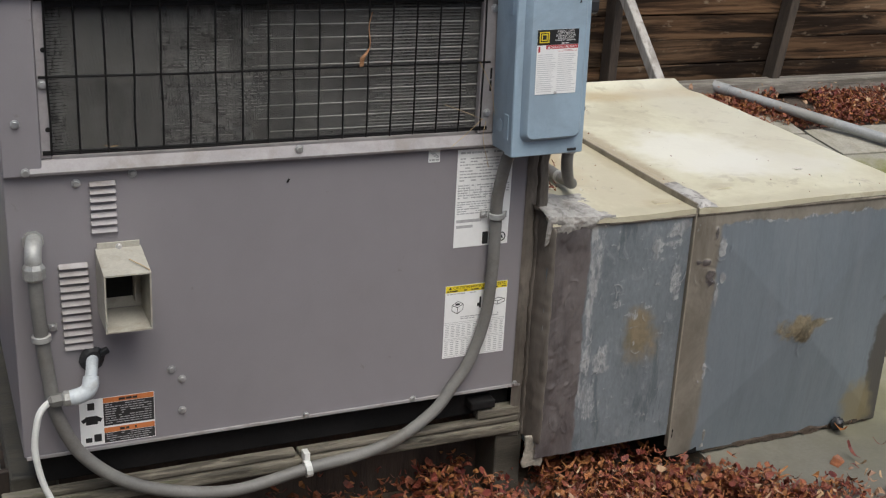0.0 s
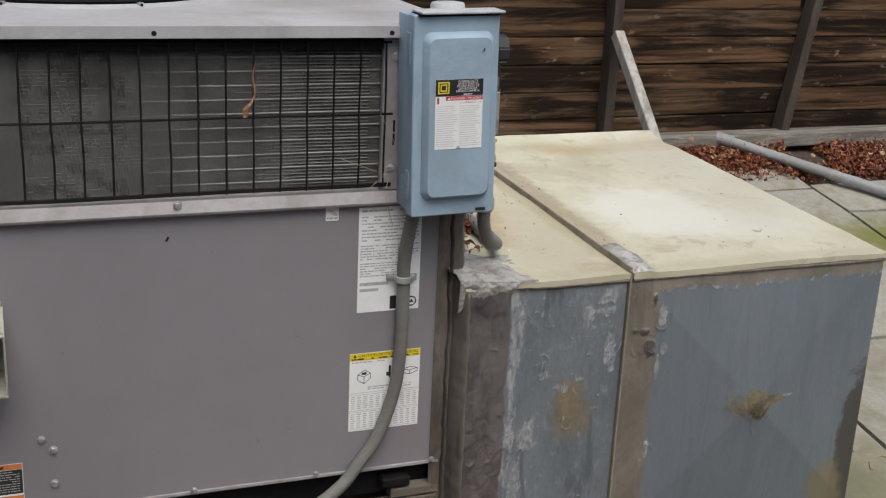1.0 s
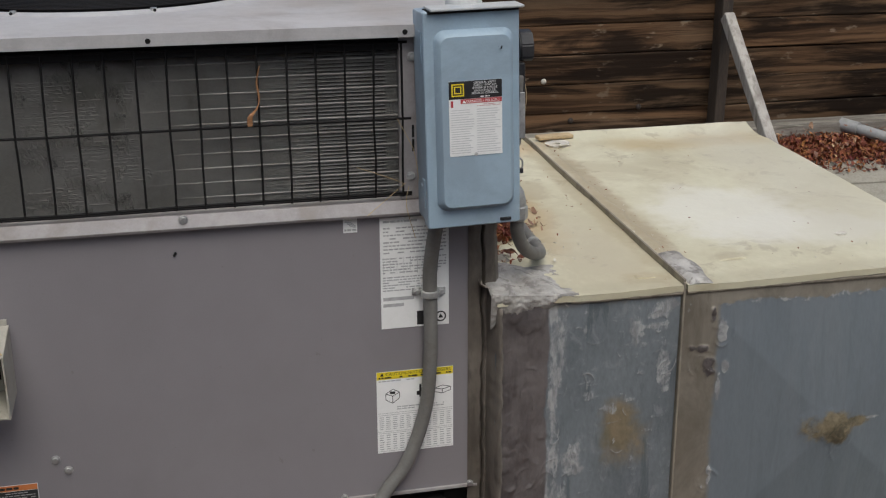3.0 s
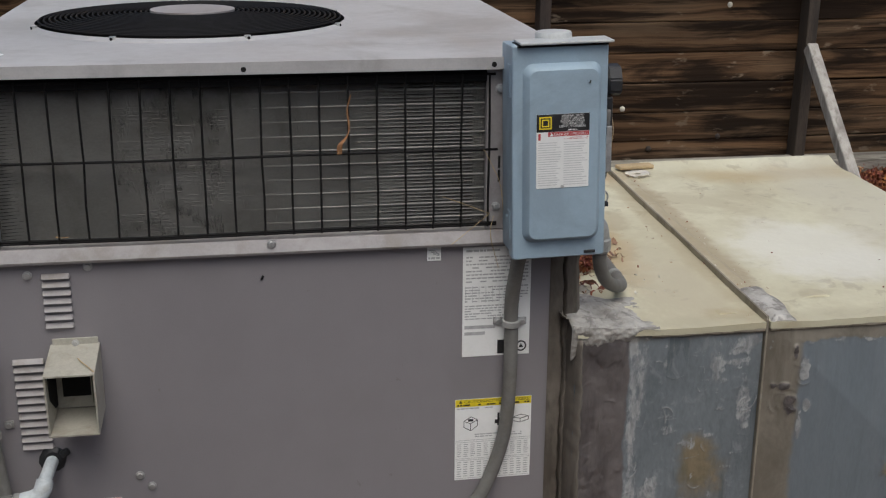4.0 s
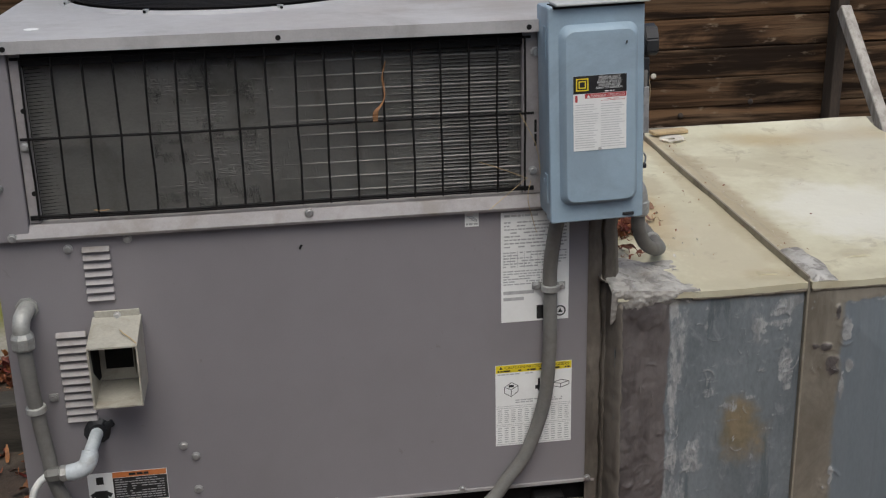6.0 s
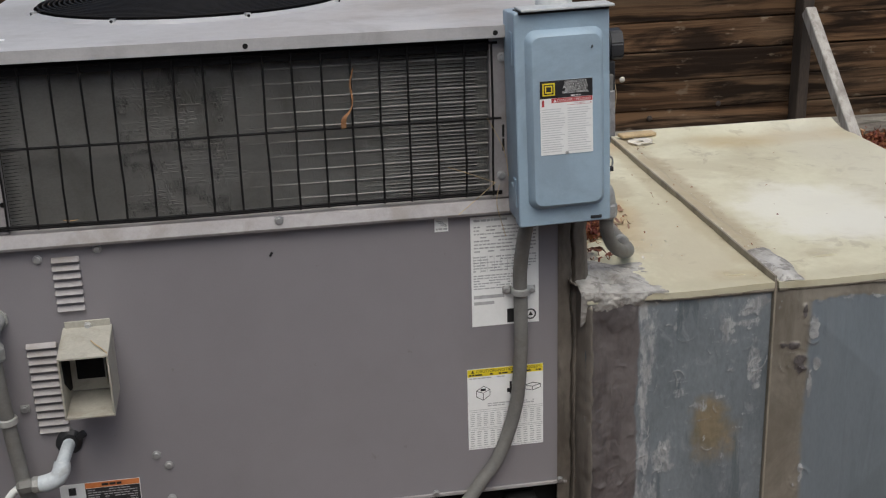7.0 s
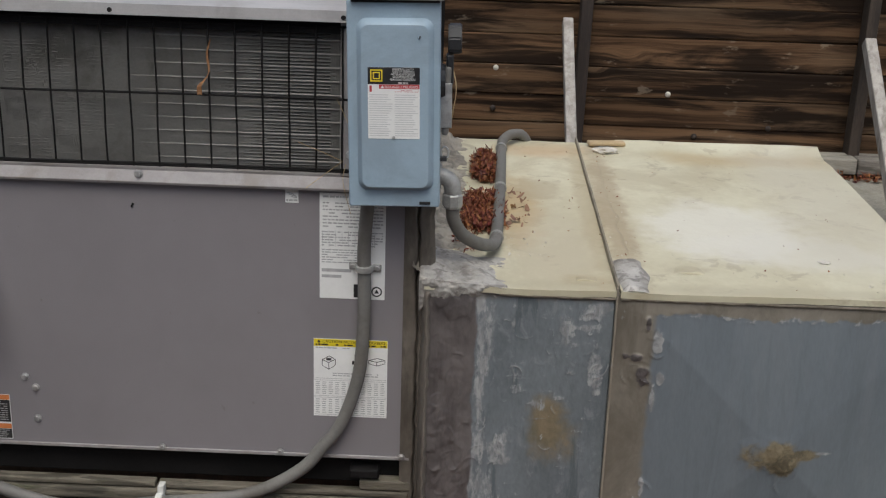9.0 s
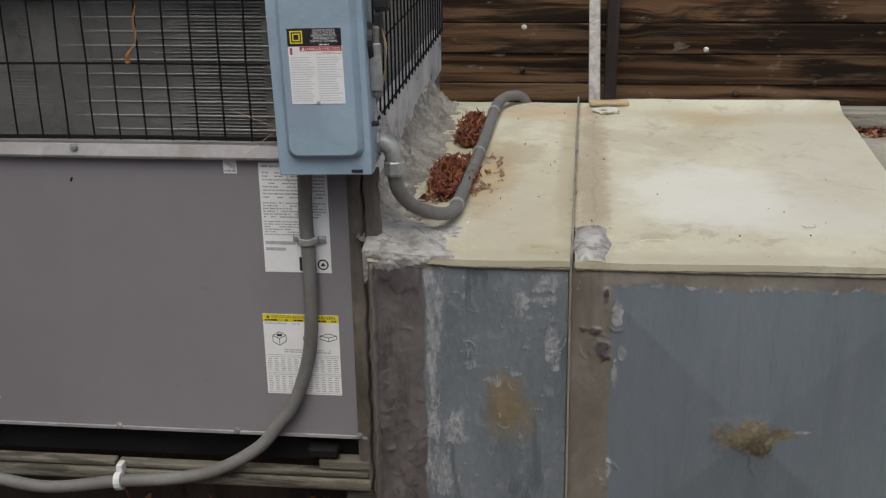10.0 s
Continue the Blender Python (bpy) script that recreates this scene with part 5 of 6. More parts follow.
path = smooth_path([(1.190, -0.010, 0.762), (1.193, -0.004, 0.733), (1.207, 0.014, 0.702), (1.226, 0.04, 0.679), (1.250, 0.07, 0.661), (1.269, 0.1, 0.651), (1.278, 0.135, 0.646), (1.281, 0.18, 0.644),
                    (1.288, 0.36, 0.648), (1.294, 0.54, 0.655), (1.298, 0.72, 0.661), (1.301, 0.86, 0.668), (1.308, 0.93, 0.676), (1.335, 0.985, 0.680), (1.37, 1.02, 0.66), (1.40, 1.035, 0.56)], 9)
part("tube", tube_bm(path, 0.0128, 14, ribs=0.012), CONDUIT, topc, smooth=60)
part("elbow", tube_bm(smooth_path([(1.155, -0.012, 0.818), (1.172, -0.012, 0.817), (1.185, -0.012, 0.808), (1.190, -0.011, 0.79), (1.190, -0.010, 0.775)], 5), 0.0160, 14), GALV, topc, "galvanised conduit elbow", smooth=50)
part("nut", tube_bm([(1.190, -0.010, 0.757), (1.190, -0.010, 0.762), (1.190, -0.010, 0.782), (1.190, -0.010, 0.786)], [0.0165, 0.0195, 0.0195, 0.0165], 8), GALV, topc, "galvanised nut")
part("lock_nut", tube_bm([(1.161, -0.012, 0.818), (1.168, -0.012, 0.818)], 0.023, 8), GALV, topc)
for y, x in ((0.175, 1.281), (0.52, 1.2935), (0.86, 1.301)):
    part("strap", tube_bm([(x, y - 0.006, 0.644 if y < 0.3 else 0.6545 if y < 0.6 else 0.668), (x, y + 0.006, 0.6442 if y < 0.3 else 0.655 if y < 0.6 else 0.669)], 0.0148, 14), GALV, topc, smooth=40)

# ---- gas line ----
gas = thing("gas_line", (0.16, -0.05, 0.35), "pale grey gas pipe elbow with a white flexible line", "gas pipe")
bm = tube_bm([(0.2, -0.0006, 0.414), (0.2, -0.004, 0.414), (0.2, -0.009, 0.414)], [0.025, 0.024, 0.016], 14)
for v in bm.verts:
    v.co += Vector((rough(v.co, 60, 0.003), 0, rough(v.co + Vector((9, 0, 0)), 60, 0.004)))
part("gasket", bm, PLASTIC, gas, "torn black rubber gasket")
part("gasket_tab", box_bm(0.214, 0.231, -0.012, -0.002, 0.421, 0.434, bev=0.003, turn=Matrix.Rotation(-0.5, 3, "Y")), PLASTIC, gas)
part("nipple", tube_bm([(0.2, -0.004, 0.414), (0.195, -0.03, 0.404), (0.190, -0.048, 0.394)], 0.0115, 12), GASWHITE, gas, smooth=50)
part("elbow", tube_bm(smooth_path([(0.191, -0.046, 0.398), (0.188, -0.054, 0.384), (0.180, -0.057, 0.373), (0.165, -0.058, 0.367), (0.150, -0.058, 0.3655)], 5),
                      [0.0145] * 2 + [0.0155] * 17 + [0.0145] * 2, 14), GASWHITE, gas, "pale blue-grey pipe elbow", smooth=50)
part("union", tube_bm([(0.152, -0.058, 0.3655), (0.148, -0.058, 0.3655), (0.140, -0.058, 0.3655), (0.137, -0.058, 0.3655)], [0.013, 0.015, 0.015, 0.012], 8), GALV, gas)
part("flare_nut", tube_bm([(0.138, -0.058, 0.3655), (0.134, -0.058, 0.3655), (0.118, -0.058, 0.364), (0.112, -0.058, 0.363)], [0.011, 0.0125, 0.0125, 0.008], 6), CONDUIT, gas, "dark flare nut")
part("flexible_tube", tube_bm(smooth_path([(0.115, -0.058, 0.3635), (0.10, -0.062, 0.352), (0.089, -0.07, 0.332), (0.081, -0.078, 0.278), (0.090, -0.085, 0.215), (0.107, -0.092, 0.165), (0.125, -0.10, 0.09), (0.13, -0.11, -0.075)], 6), 0.0062, 10),
     FLEXWHITE, gas, "white flexible gas line", smooth=60)

# ---- supply duct ----
DX0, DXS, DX1, DY, DB, DZ = 1.143, 1.507, 2.155, -0.045, 1.012, 0.613


def duct_top(y):
    return DZ + 0.036 * max(0.0, y)


def duct_body(x0, x1, z0, crease, wob):
    """The sheet-metal sides of a duct run, with a cross-broken front."""
    bm = bmesh.new()
    n = 24

    def face(u, v):
        x, z = x0 + (x1 - x0) * u, z0 + (DZ - z0) * v
        m = max(abs(u - 0.5), abs(v - 0.5)) * 2
        return Vector((x, DY - crease * (1 - m) + rough((x * 1.0, 0, z), 5, wob), z))
    g = [[bm.verts.new(face(i / n, j / n)) for j in range(n + 1)] for i in range(n + 1)]
    for i in range(n):
        for j in range(n):
            a, c, d, e = g[i][j], g[i + 1][j], g[i + 1][j + 1], g[i][j + 1]
            for tri in (((a, c, e), (c, d, e)) if i + j == n - 1 else ((a, c, d), (a, d, e))):
                bm.faces.new(tri)
    b = [[bm.verts.new((x, DB, z)) for z in (z0, duct_top(DB))] for x in (x0, x1)]
    left, right = g[0], g[n]
    bm.faces.new([*left, b[0][1], b[0][0]])
    bm.faces.new([*right[::-1], b[1][0], b[1][1]])
    bm.faces.new((b[0][0], b[0][1], b[1][1], b[1][0]))
    bm.faces.new([*(g[i][0] for i in range(n + 1)), b[1][0], b[0][0]])
    return bm


def duct_cover(x0, x1, lip, seed):
    """The coated top, slightly uneven, with a turned-down edge."""
    bm = bmesh.new()
    nx, ny = 26, 40
    g = []
    for i in range(nx + 1):
        row = []
        for j in range(ny + 1):
            x, y = x0 + (x1 - x0) * i / nx, DY - 0.010 + (DB + 0.016 - DY) * j / ny
            z = duct_top(y) + 0.006 + rough((x, y, seed), 4, 0.0028) + rough((x, y, seed + 3), 14, 0.0008)
            back = (j / ny - 0.88) / 0.12
            if back > 0 and x > 1.6:
                z += 0.013 * back * back - 0.006 * math.sin(math.pi * min(1, back)) * min(1, (x - 1.6) * 4)
            row.append(bm.verts.new((x, y, z)))
        g.append(row)
    for i in range(nx):
        for j in range(ny):
            bm.faces.new((g[i][j], g[i + 1][j], g[i + 1][j + 1], g[i][j + 1]))
    got = bmesh.ops.extrude_edge_only(bm, edges=[e for e in bm.edges if e.is_boundary])["geom"]
    for v in got:
        if isinstance(v, bmesh.types.BMVert):
            v.co.z -= lip + rough(v.co, 12, 0.0012) + rough(v.co, 60, 0.0016)
    return bm


trans = thing("transition_duct", (1.32, 0.5, 0.06), "mastic-smeared grey sheet-metal transition duct with cream coated top", "duct")
part("sheet_body", duct_body(DX0, DXS - 0.002, 0.073, 0.0, 0.0002), SHEET_A, trans, "patched blue-grey sheet metal", smooth=30)
part("coated_top", duct_cover(DX0, DXS - 0.001, 0.012, 1), COATING, trans, "stained cream coating", smooth=40)
run = thing("supply_duct", (1.83, 0.5, -0.02), "blue-grey cross-broken sheet-metal duct with cream coated top", "duct")
part("sheet_body", duct_body(DXS + 0.01, DX1, -0.012, 0.0, 0.0002), SHEET_B, run, "plain blue-grey sheet metal")
part("coated_top", duct_cover(DXS + 0.006, DX1 + 0.004, 0.012, 7), COATING, run, "stained cream coating", smooth=40)


def bulge(x, z):
    """How far the cross-broken front of the run stands out."""
    if x < DXS + 0.01:
        return 0.0
    u, v = (x - DXS - 0.01) / (DX1 - DXS - 0.01), (z + 0.012) / (DZ + 0.012)
    return 0.028 * max(0.0, 1 - 2 * max(abs(u - 0.5), abs(v - 0.5)))


def smear(x0, x1, z0, z1, thick, seed, rag=0.012, bumps=0.004, nu=40, nv=130, y=DY, fade=0.15):
    """A brushed-on skin of mastic on the front face, with ragged feathered edges."""
    def place(u, v):
        e = min(u, 1 - u, (v if z0 > 0.1 else 1), (1 - v)) / fade
        e = max(0.0, min(1.0, e))
        x = x0 + (x1 - x0) * u
        z = z0 + (z1 - z0) * v
        x += rag * (2 * u - 1) * (noise.noise(Vector((0, seed, z * 18))) + 0.6 * noise.noise(Vector((4, seed, z * 55))))
        z += rag * (2 * v - 1) * noise.noise(Vector((x * 25, seed, 3)))
        d = -0.004 + e ** 0.5 * (0.004 + thick + rough((x, seed, z * 0.6), 17, bumps) + rough((x * 1.3, seed + 5, z * 0.7), 60, bumps * 0.22))
        return Vector((x, y - d - 0.002 * (e > 0) - bulge(x, z), z))
    return sheet_bm(place, nu, nv)


def ease(a, b, v):
    t = np.clip((v - a) / (b - a), 0, 1)
    return t * t * (3 - 2 * t)


def field(X, Z, sx, sz, seed, octaves=3):
    """Fractal noise over the front of a duct."""
    out = np.zeros(X.shape)
    for o in range(octaves):
        k = 2.3 ** o
        out += np.array([noise.noise((x, seed + 7.3 * o, z)) for x, z in zip((X * sx * k).ravel().tolist(), (Z * sz * k).ravel().tolist())]).reshape(X.shape) / 1.9 ** o
    return out


def blot(X, Z, x, z, rx, rz, warp=0.0):
    """1 in the heart of a patch, 0 outside it."""
    return np.clip(1.5 - np.hypot((X - x) / rx, (Z - z) / rz) + warp, 0, 1)


def skin(name, x0, x1, z0, z1, step, shape, mat, parent, label):
    """The front sheet of a duct with the coats trowelled on it; shape(X, Z) gives its height and its coats."""
    nx, nz = int((x1 - x0) / step), int((z1 - z0) / step)
    X, Z = np.meshgrid(np.linspace(x0, x1, nx + 1), np.linspace(z0, z1, nz + 1), indexing="ij")
    D, coats = shape(X, Z)
    D = np.maximum(D, -0.001) + 0.003
    rim = np.zeros(X.shape, bool)
    rim[-1], rim[:, 0], rim[:, -1] = True, True, True
    D[rim] = -0.003
    bm = bmesh.new()
    lay = {k: bm.verts.layers.float.new(k) for k in coats}
    g = [[bm.verts.new((X[i, j], DY - D[i, j], Z[i, j])) for j in range(nz + 1)] for i in range(nx + 1)]
    for k, a in coats.items():
        for i in range(nx + 1):
            for j in range(nz + 1):
                g[i][j][lay[k]] = float(a[i, j])
    for i in range(nx):
        for j in range(nz):
            bm.faces.new((g[i][j], g[i + 1][j], g[i + 1][j + 1], g[i][j + 1]))
    return part(name, bm, mat, parent, label, smooth=50)


def scrapes(X, Z, spots, r):
    """Curled ridges left by the trowel: height and pale colour."""
    H = np.zeros(X.shape)
    for x, z, size, n in spots:
        for _ in range(n):
            cx, cz = x + r.gauss(0, size), z + r.gauss(0, size)
            rad, a0, arc = r.uniform(0.006, 0.028), r.uniform(0, 6.28), r.uniform(0.4, 1.2)
            ang = np.arctan2(Z - cz, X - cx)
            off = np.abs((ang - a0 + math.pi) % (2 * math.pi) - math.pi)
            dist = np.abs(np.hypot(X - cx, (Z - cz) * r.uniform(0.5, 1.0)) - rad)
            H = np.maximum(H, r.uniform(0.4, 1.0) * np.exp(-(dist / 0.0016) ** 2) * ease(arc, arc * 0.5, off))
    return H


def patched_front(X, Z):
    fib = field(X, Z, 45, 9, 2)
    lump = field(X, Z, 17, 11, 5)
    grit = field(X, Z, 75, 60, 9, 2)
    edge = 1.243 + 0.004 * field(X * 0, Z, 1, 22, 3) + 0.006 * fib
    mastic = ease(edge + 0.009, edge - 0.009, X)
    mastic = np.maximum(mastic, 0.5 * ease(0.6, 0.613, Z))
    streak = ease(0.16, 0.3, Z) * ease(edge - 0.004, edge + 0.004, X) * ease(1.292, 1.262, X + 0.006 * fib + 0.012 * ease(0.5, 0.25, Z))
    brush = field(X, Z, 60, 16, 31, 4)
    swipe = field(X, Z, 20, 70, 37, 4)
    pale = streak * np.clip(0.55 + 0.6 * brush, 0, 0.8) + 0.5 * ease(0.2, 0.9, blot(X, Z, 1.268, 0.19, 0.035, 0.06) + 0.7 * brush)
    pale = np.maximum(pale, 0.42 * ease(0.3, 0.75, swipe + 0.3 * lump) * ease(1.26, 1.3, X))
    drag = 0.8 * brush + 0.8 * swipe - 0.25
    for x, z, rx, rz in ((1.418, 0.545, 0.016, 0.032), (1.462, 0.55, 0.024, 0.036), (1.476, 0.455, 0.016, 0.045), (1.485, 0.585, 0.014, 0.014), (1.30, 0.275, 0.022, 0.04),
                         (1.372, 0.378, 0.012, 0.012), (1.405, 0.392, 0.012, 0.004), (1.418, 0.262, 0.006, 0.01), (1.315, 0.555, 0.005, 0.03)):
        pale = np.maximum(pale, 0.62 * ease(0.1, 1.0, blot(X, Z, x, z, rx * 1.2, rz * 1.2) * (1.1 + drag)))
    r = random.Random(8)
    curl = scrapes(X, Z, ((1.30, 0.275, 0.012, 3), (1.285, 0.42, 0.016, 4), (1.46, 0.55, 0.014, 6), (1.475, 0.44, 0.014, 3), (1.40, 0.385, 0.014, 2), (1.395, 0.30, 0.012, 3), (1.32, 0.54, 0.012, 2),
                          (1.265, 0.24, 0.012, 3), (1.19, 0.28, 0.03, 14), (1.2, 0.16, 0.03, 12), (1.2, 0.45, 0.035, 10), (1.44, 0.5, 0.03, 6), (1.255, 0.34, 0.01, 3)), r)
    ochre = np.clip(0.95 - 0.5 * np.hypot((X - 1.395) / 0.047, (Z - 0.322) / 0.062) + 0.22 * lump, 0, 0.8)
    tan = 0.6 * ease(0.572, 0.605, Z + 0.008 * lump)
    flake = np.clip(lump + 0.4 * grit - 0.28, 0, 0.25)
    D = mastic * (0.003 + 0.0026 * lump + 0.004 * flake + 0.0014 * fib + 0.0009 * grit) + 0.0012 * np.clip(pale, 0, 1) * (1 + brush) + 0.002 * curl + 0.0007 * ochre * (1 + grit) + 0.0004 * lump
    return D, {"mastic": mastic, "pale": np.clip(pale, 0, 1), "ochre": ochre, "tan": tan, "fleck": curl * (1 - 0.62 * mastic)}


def run_front(X, Z):
    fib = field(X, Z, 30, 6, 12)
    lump = field(X, Z, 24, 18, 15)
    grit = field(X, Z, 90, 75, 19, 2)
    U, V = (X - DXS - 0.01) / (DX1 - DXS - 0.01), (Z + 0.012) / (DZ + 0.012)
    crease = 0.028 * (1 - 2 * np.maximum(np.abs(U - 0.5), np.abs(V - 0.5)))
    band = ease(1.602, 1.558, X + 0.005 * fib + 0.004 * field(X * 0, Z, 1, 16, 23))
    low = 0.572 + 0.006 * fib + 0.004 * lump
    top = ease(low - 0.006, low + 0.008, Z)
    tan = np.maximum(band, 0.85 * top)
    pale = 0.7 * ease(0.014, 0.0, np.abs(Z - low)) * np.clip(0.35 + 1.3 * field(X, Z, 70, 90, 41), 0, 1)
    for x, z, rx, rz in ((1.592, 0.52, 0.010, 0.026), (1.60, 0.445, 0.008, 0.014), (1.588, 0.40, 0.005, 0.03), (1.582, 0.21, 0.006, 0.024), (1.57, 0.19, 0.005, 0.012)):
        pale = np.maximum(pale, 0.85 * ease(0.2, 0.9, blot(X, Z, x, z, rx, rz) * (1.1 + lump + 0.8 * grit)))
    dark = np.zeros(X.shape)
    for x, z, rx, rz in ((1.565, 0.445, 0.016, 0.02), (1.54, 0.485, 0.022, 0.008), (1.527, 0.43, 0.009, 0.014), (1.57, 0.555, 0.005, 0.012)):
        dark = np.maximum(dark, ease(0.2, 0.9, blot(X, Z, x, z, rx, rz) * (1.0 + 1.2 * lump + 0.8 * grit)))
    crust = blot(X, Z, 1.836, 0.292, 0.05, 0.036, 0.5 * lump)
    smear_r = blot(X, Z, 1.885, 0.302, 0.03, 0.012, 0.3 * lump)
    r = random.Random(3)
    curl = scrapes(X, Z, ((1.83, 0.292, 0.02, 12), (1.56, 0.45, 0.012, 6), (1.59, 0.52, 0.008, 3), (1.575, 0.2, 0.008, 4), (1.545, 0.55, 0.015, 3)), r)
    D = crease + tan * (0.0015 + 0.0012 * lump) * (1 - ease(1.6, 1.7, X) * 0.7) + pale * 0.0016 + dark * (0.0012 + 0.003 * lump + 0.002 * grit) + crust * (0.0025 + 0.003 * np.abs(lump) + 0.0015 * grit) + 0.0022 * curl
    return D, {"tan": tan, "pale": pale, "mastic": 0.75 * dark, "ochre": np.maximum(crust, smear_r), "fleck": 0.6 * curl * (1 - 0.5 * crust) + 0.8 * blot(X, Z, 1.925, 0.306, 0.018, 0.0035)}


# the fronts with their coats of mastic
skin("front_sheet", 1.147, DXS - 0.0026, 0.05, 0.612, 0.0022, patched_front, SHEET_A, trans, "patched blue-grey sheet trowelled with brown-grey mastic")
skin("front_sheet", DXS + 0.0018, DX1, -0.011, 0.612, 0.0027, run_front, SHEET_B, run, "cross-broken blue-grey sheet with tan mastic seam")
part("mastic_curl", smear(1.122, 1.17, 0.03, 0.11, 0.001, 12, rag=0.014, bumps=0.004, nu=20, nv=24, y=DY + 0.001, fade=0.4), FILLET, trans, "peeling grey mastic")
for x0, x1, host in ((1.285, DXS - 0.003, trans), (DXS + 0.008, DX1 + 0.001, run)):
    n = int((x1 - x0) / 0.003)
    pts = [(x0 + (x1 - x0) * i / n, DY - 0.0045, 0.6035 + rough((i * 0.003 + x0, 0, 0), 30, 0.0012)) for i in range(n + 1)]
    part("edge_mastic", tube_bm(pts, [0.0048 + rough((p[0], 4, 0), 70, 0.0012) for p in pts], 10), TAPE, host, "crumbling tan mastic under the coated edge", smooth=60)
part("flange", box_bm(DXS - 0.0025, DXS + 0.0015, DY - 0.011, DY + 0.004, 0.02, DZ + 0.012, bev=0.001), TAPE, run, "mastic-coated flange")


def top_strip(x0, x1, y0, y1, thick, seed, mat, name, parent, label):
    def place(u, v):
        e = max(0.0, min(1.0, min(u, 1 - u) / 0.3)) * min(1, min(v, 1 - v) / 0.05 + 0.1)
        y = y0 + (y1 - y0) * v
        x = x0 + (x1 - x0) * u + 0.012 * (2 * u - 1) * noise.noise(Vector((seed, y * 14, 0)))
        return Vector((x, y, duct_top(y) + 0.003 + e ** 0.5 * (thick + 0.004 + rough((x, y, seed), 20, 0.003))))
    return part(name, sheet_bm(place, 10, 70), mat, parent, label, smooth=60)


top_strip(DXS + 0.003, DXS + 0.066, DY - 0.008, 0.115, 0.007, 61, SMEAR, "seam_mastic", run, "pale grey mastic lump")
top_strip(DXS - 0.001, DXS + 0.045, 0.12, 0.99, 0.003, 63, COATING, "seam_mastic", run, "cream-coated seam mastic")
part("standing_seam", box_bm(DXS - 0.002, DXS + 0.0025, DY - 0.008, DB + 0.02, DZ + 0.012, DZ + 0.037, bev=0.001, turn=Matrix.Rotation(0.036, 3, "X")), TAPE, run, "rusty standing seam")


top_strip(1.628, 1.692, 0.058, 0.088, 0.001, 67, COATING, "coating_patch", run, "raised coating patch")
top_strip(1.43, 1.478, 0.0, 0.022, 0.0008, 68, COATING, "coating_patch", trans, "raised coating patch")


# mastic fillet from the duct top up the side of the unit
def fillet(u, v):
    y = -0.03 + 1.05 * v
    wide = 0.105 + 0.055 * noise.noise(Vector((1, y * 5, 0))) + 0.05 * math.exp(-((y - 0.06) / 0.1) ** 2)
    high = 0.088 + 0.024 * noise.noise(Vector((5, y * 6, 0)))
    if y < 0.1:
        high *= 0.35 + 6.5 * max(0, y)
    t = u * math.pi / 2
    x = 1.119 + wide * (1 - math.sin(t)) ** 1.0
    z = duct_top(y) + 0.002 + high * (1 - math.cos(t)) ** 1.1
    e = min(1, 6 * u, 6 * (1 - u))
    d = e * (0.004 + rough((x, y, z), 18, 0.009) + rough((x, y, z), 50, 0.006) + rough((x, y, z), 120, 0.003))
    return Vector((x + 0.75 * d, y, z + 0.7 * d))


part("fillet", sheet_bm(fillet, 44, 220), FILLET, trans, "rough grey mastic fillet", smooth=60)


def corner_patch(u, v):
    """Crumbled grey mastic on the front corner, lapping over the edge."""
    right = 0.172 + 0.03 * noise.noise(Vector((2, v * 4, 0))) + 0.012 * noise.noise(Vector((7, v * 17, 0)))
    x = 1.133 + (right - 0.011) * u
    mound = 0.03 * (1 - u) ** 2
    drop = 0.022 + 0.035 * (1 - u) + 0.022 * noise.noise(Vector((x * 22, 3, 0))) + 0.01 * noise.noise(Vector((x * 70, 5, 0)))
    deep = 0.17 + 0.05 * noise.noise(Vector((x * 14, 8, 0)))
    e = max(0.0, min(1.0, (1 - u) / 0.25, u / 0.22, v / 0.15, (1 - v) / 0.12))
    if v < 0.65:
        y = DY - 0.013 + deep * (1 - v / 0.65)
        p, out = Vector((x, y, duct_top(y) + 0.0095 + mound * (0.4 + 0.6 * min(1, 2 - 2 * v / 0.65)))), Vector((0, -0.15, 1))
    else:
        k = (v - 0.65) / 0.35
        p, out = Vector((x, DY - 0.014 + 0.009 * k, DZ + 0.0095 + 0.4 * mound * (1 - k) - drop * k)), Vector((0, -1, 0.15))
    bend = math.exp(-((v - 0.65) / 0.06) ** 2) * 0.003
    return p + out * (-0.008 + e ** 0.4 * (0.0085 + rough(p, 20, 0.0055) + rough(p, 55, 0.0026) + rough(p, 130, 0.0008)) - bend)


part("corner_lump", sheet_bm(corner_patch, 60, 90), SMEAR, trans, "pale crumbling mastic", smooth=60)


# closure between cabinet and duct
def closure(u, v):
    z = 0.095 + 0.672 * v
    x = 1.101 + 0.058 * u + u * u * (0.004 * noise.noise(Vector((6, 0, z * 13))) + 0.003 * noise.noise(Vector((8, 0, z * 47))))
    step = max(0.0, min(1.0, (u - 0.6) / 0.35))
    y = -0.002 - 0.052 * step * (1.0 if z < 0.6 else max(0.0, 1 - (z - 0.6) / 0.03)) * (3 * step - 2 * step * step) / max(step, 1e-3)
    crack = 0.012 * math.exp(-((u - 0.48 - 0.12 * noise.noise(Vector((0, 0, z * 9))) - 0.07 * noise.noise(Vector((3, 0, z * 31)))) / 0.035) ** 2)
    edge = 0.003 * min(1, 6 * u)
    return Vector((x, y + crack - edge + rough((x, 0, z * 0.5), 24, 0.004) * min(1, 5 * u) + 0.012 * max(0.0, u - 0.86) / 0.14, z))


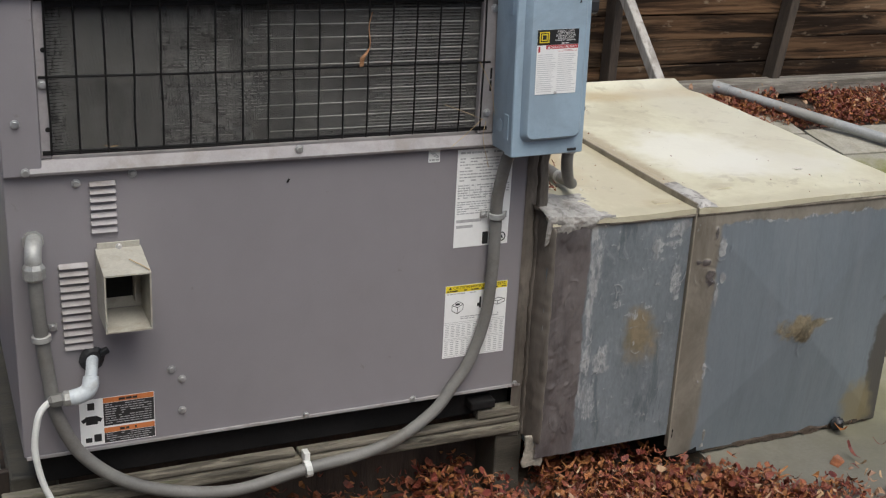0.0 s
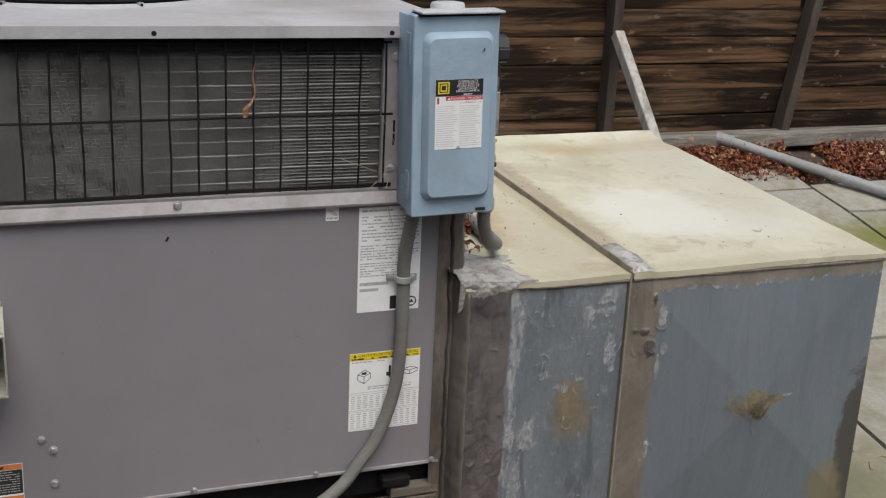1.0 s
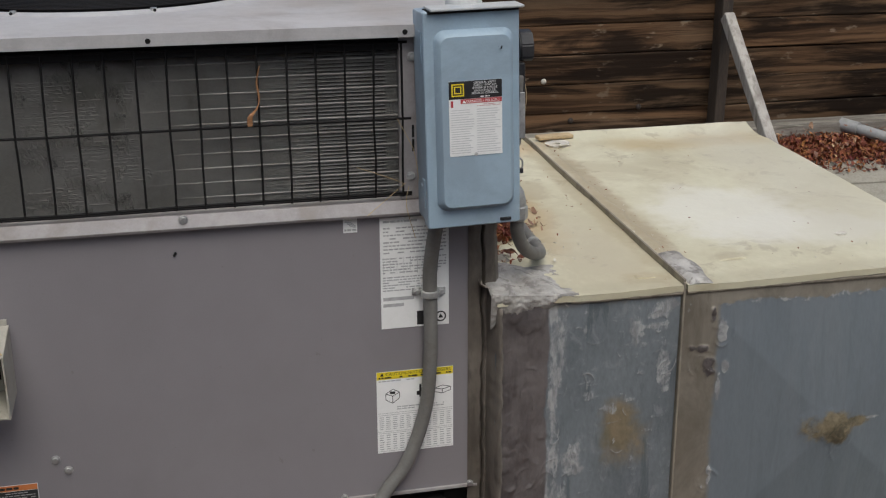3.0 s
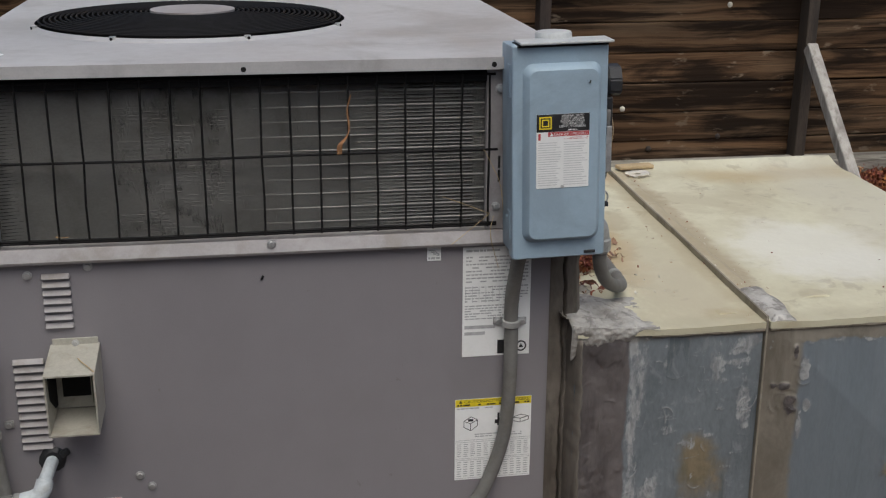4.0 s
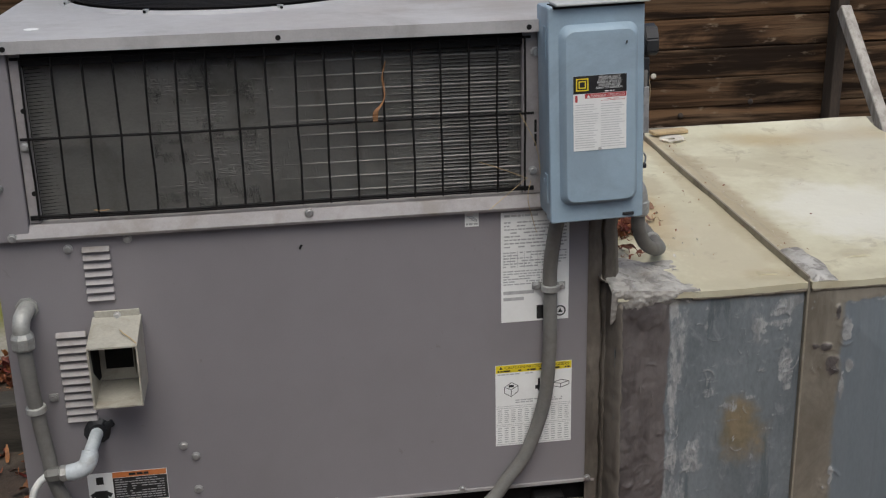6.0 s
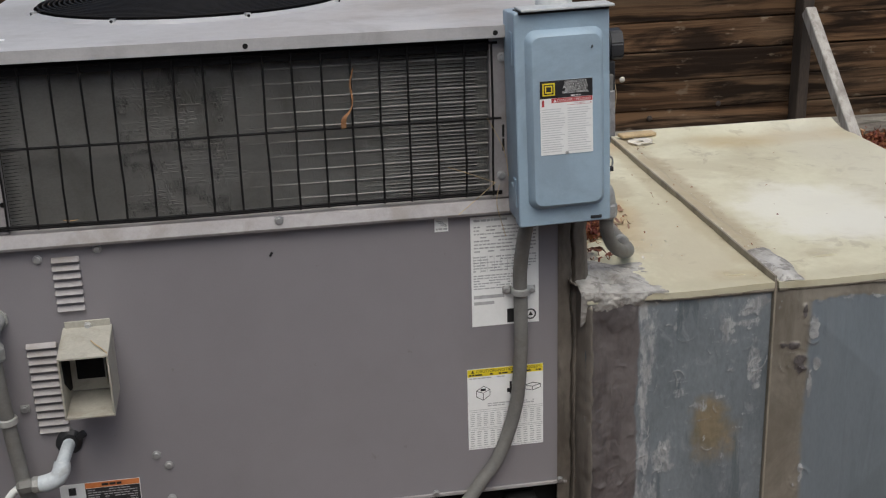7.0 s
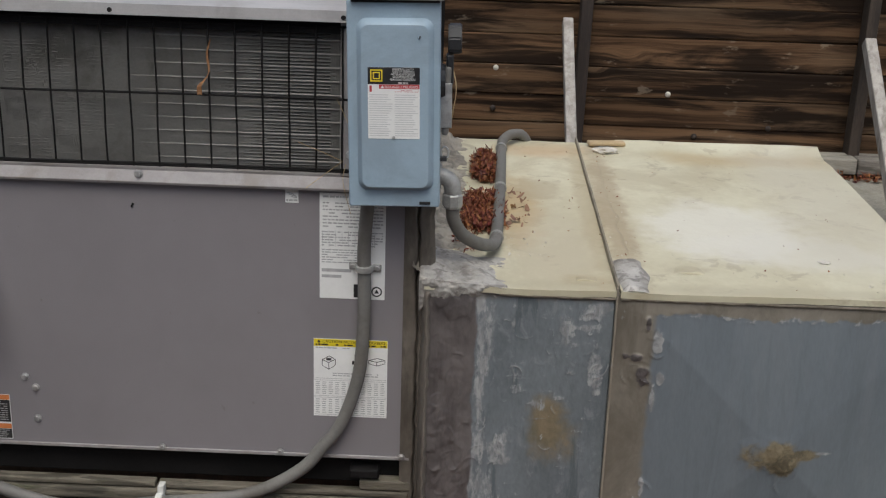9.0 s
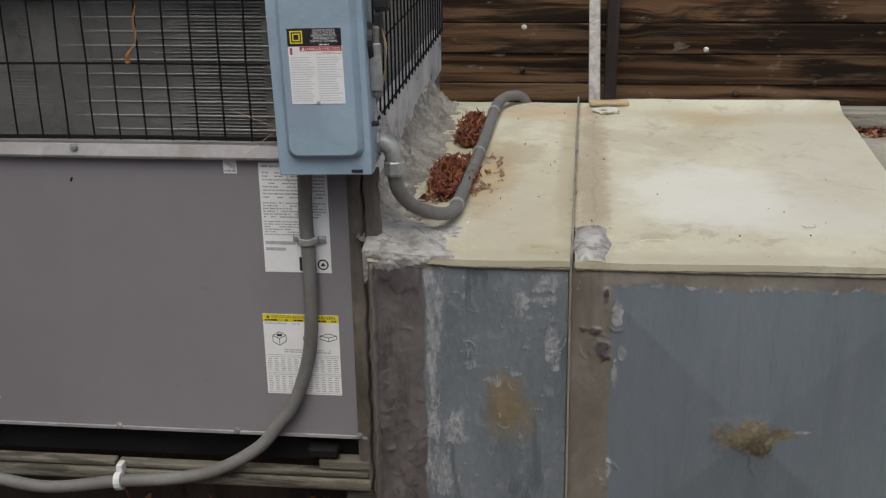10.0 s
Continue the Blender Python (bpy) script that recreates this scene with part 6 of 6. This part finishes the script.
part("closure_strip", sheet_bm(closure, 40, 120), CLOSURE, trans, "dirty brown mastic closure strip", smooth=60)
# solid black box, painted in for the unlit hole below the seam
part("gap", box_bm(1.512, 1.6, DY - 0.0045, 0.32, -0.016, 0.079, bev=0.006), BLACK, run, "black box painting the dark hole under the seam")
for i, (x0, x1, z0, z1) in enumerate(((1.503, 1.526, 0.060, 0.092), (1.590, 1.63, 0.0, 0.085), (1.552, 1.562, 0.20, 0.24))):
    part("mastic_flap", smear(x0, x1, z0, z1, 0.001, 91 + i, rag=0.012, bumps=0.0025, nu=20, nv=24, y=DY, fade=0.45), SMEAR, run, "peeling pale mastic flap", smooth=60)
part("dirt_line", smear(1.615, DX1 - 0.02, -0.016, 0.0, 0.004, 44, rag=0.012, bumps=0.006, nu=120, nv=6, fade=0.3), EARTH, run, "thin dark strip along the foot")

# odds and ends on the duct
for name, at, r, mat, lab2, cat in (("stone_chip", (1.578, 0.93, 0.656), (0.032, 0.024, 0.010), CHIP, "pale stone chip on the duct top", "stone"),
                                    ("stone_chip", (1.945, 0.145, 0.6265), (0.013, 0.009, 0.003), CHIP, "small white chip on the duct top", "stone"),
                                    ("rubber_lump", (2.02, DY - 0.016, 0.0), (0.019, 0.013, 0.017), PLASTIC, "crumpled black rubber scrap by the duct", "scrap")):
    bm = bmesh.new()
    bmesh.ops.create_icosphere(bm, subdivisions=3, radius=1)
    for v in bm.verts:
        k = 1 + 0.35 * noise.noise(v.co * 2.2 + Vector(at) * 7) + 0.4 * noise.noise(v.co * 5 + Vector(at) * 3)
        v.co = Vector((at[0] + v.co.x * r[0] * k, at[1] + v.co.y * r[1] * k, at[2] + v.co.z * r[2] * k))
    th = thing(name, at, lab2, cat)
    part("lump", bm, mat, th, smooth=60)
chip = thing("wood_chip", (1.58, 0.985, 0.66), "pale split wood chip on the duct top", "wood chip")
part("sliver", box_bm(1.535, 1.635, 0.965, 0.998, 0.660, 0.670, bev=0.003, turn=Matrix.Rotation(0.1, 3, "Z")), STRAW, chip)
litter("fallen_leaves", 3400, [(1.205, 1.3, 0.29, 0.45), (1.222, 1.285, 0.24, 0.5), (1.215, 1.28, 0.27, 0.48), (1.228, 1.288, 0.63, 0.8), (1.242, 1.28, 0.6, 0.85)], 0.012, LEAF, "dry red-brown leaves caught on the duct top", size=(0.009, 0.022), deep=0.016, tilt=0.25, narrow=0.85, zfun=lambda x, y: duct_top(y))
litter("fallen_leaves", 60, [(1.2, 1.32, 0.2, 0.6), (1.3, 1.36, 0.3, 0.56), (1.22, 1.3, 0.58, 0.88)], 0.008, LEAF_PALE, "few pale leaf shreds on the duct top", size=(0.01, 0.022), deep=0.005, zfun=lambda x, y: duct_top(y))
litter("fallen_leaves", 30, [(1.19, 1.25, 0.1, 0.26)], 0.015, LEAF, "few brown leaves behind the switch box", size=(0.012, 0.026), deep=0.02, zfun=lambda x, y: duct_top(y))

litter("debris", 90, [(1.31, 1.5, -0.03, 0.95), (1.5, 1.58, 0.1, 0.95), (1.52, 2.1, -0.02, 0.98)], 0.0095, LEAF, "fine brown specks of debris on the duct top", size=(0.002, 0.007), deep=0.0005, zfun=lambda x, y: duct_top(y))
litter("debris", 45, [(1.75, 2.1, -0.03, 0.1), (1.3, 1.4, 0.1, 0.3), (1.52, 1.6, 0.1, 0.5)], 0.0095, CHIP, "white flakes of coating on the duct top", size=(0.003, 0.008), deep=0.0005, zfun=lambda x, y: duct_top(y))
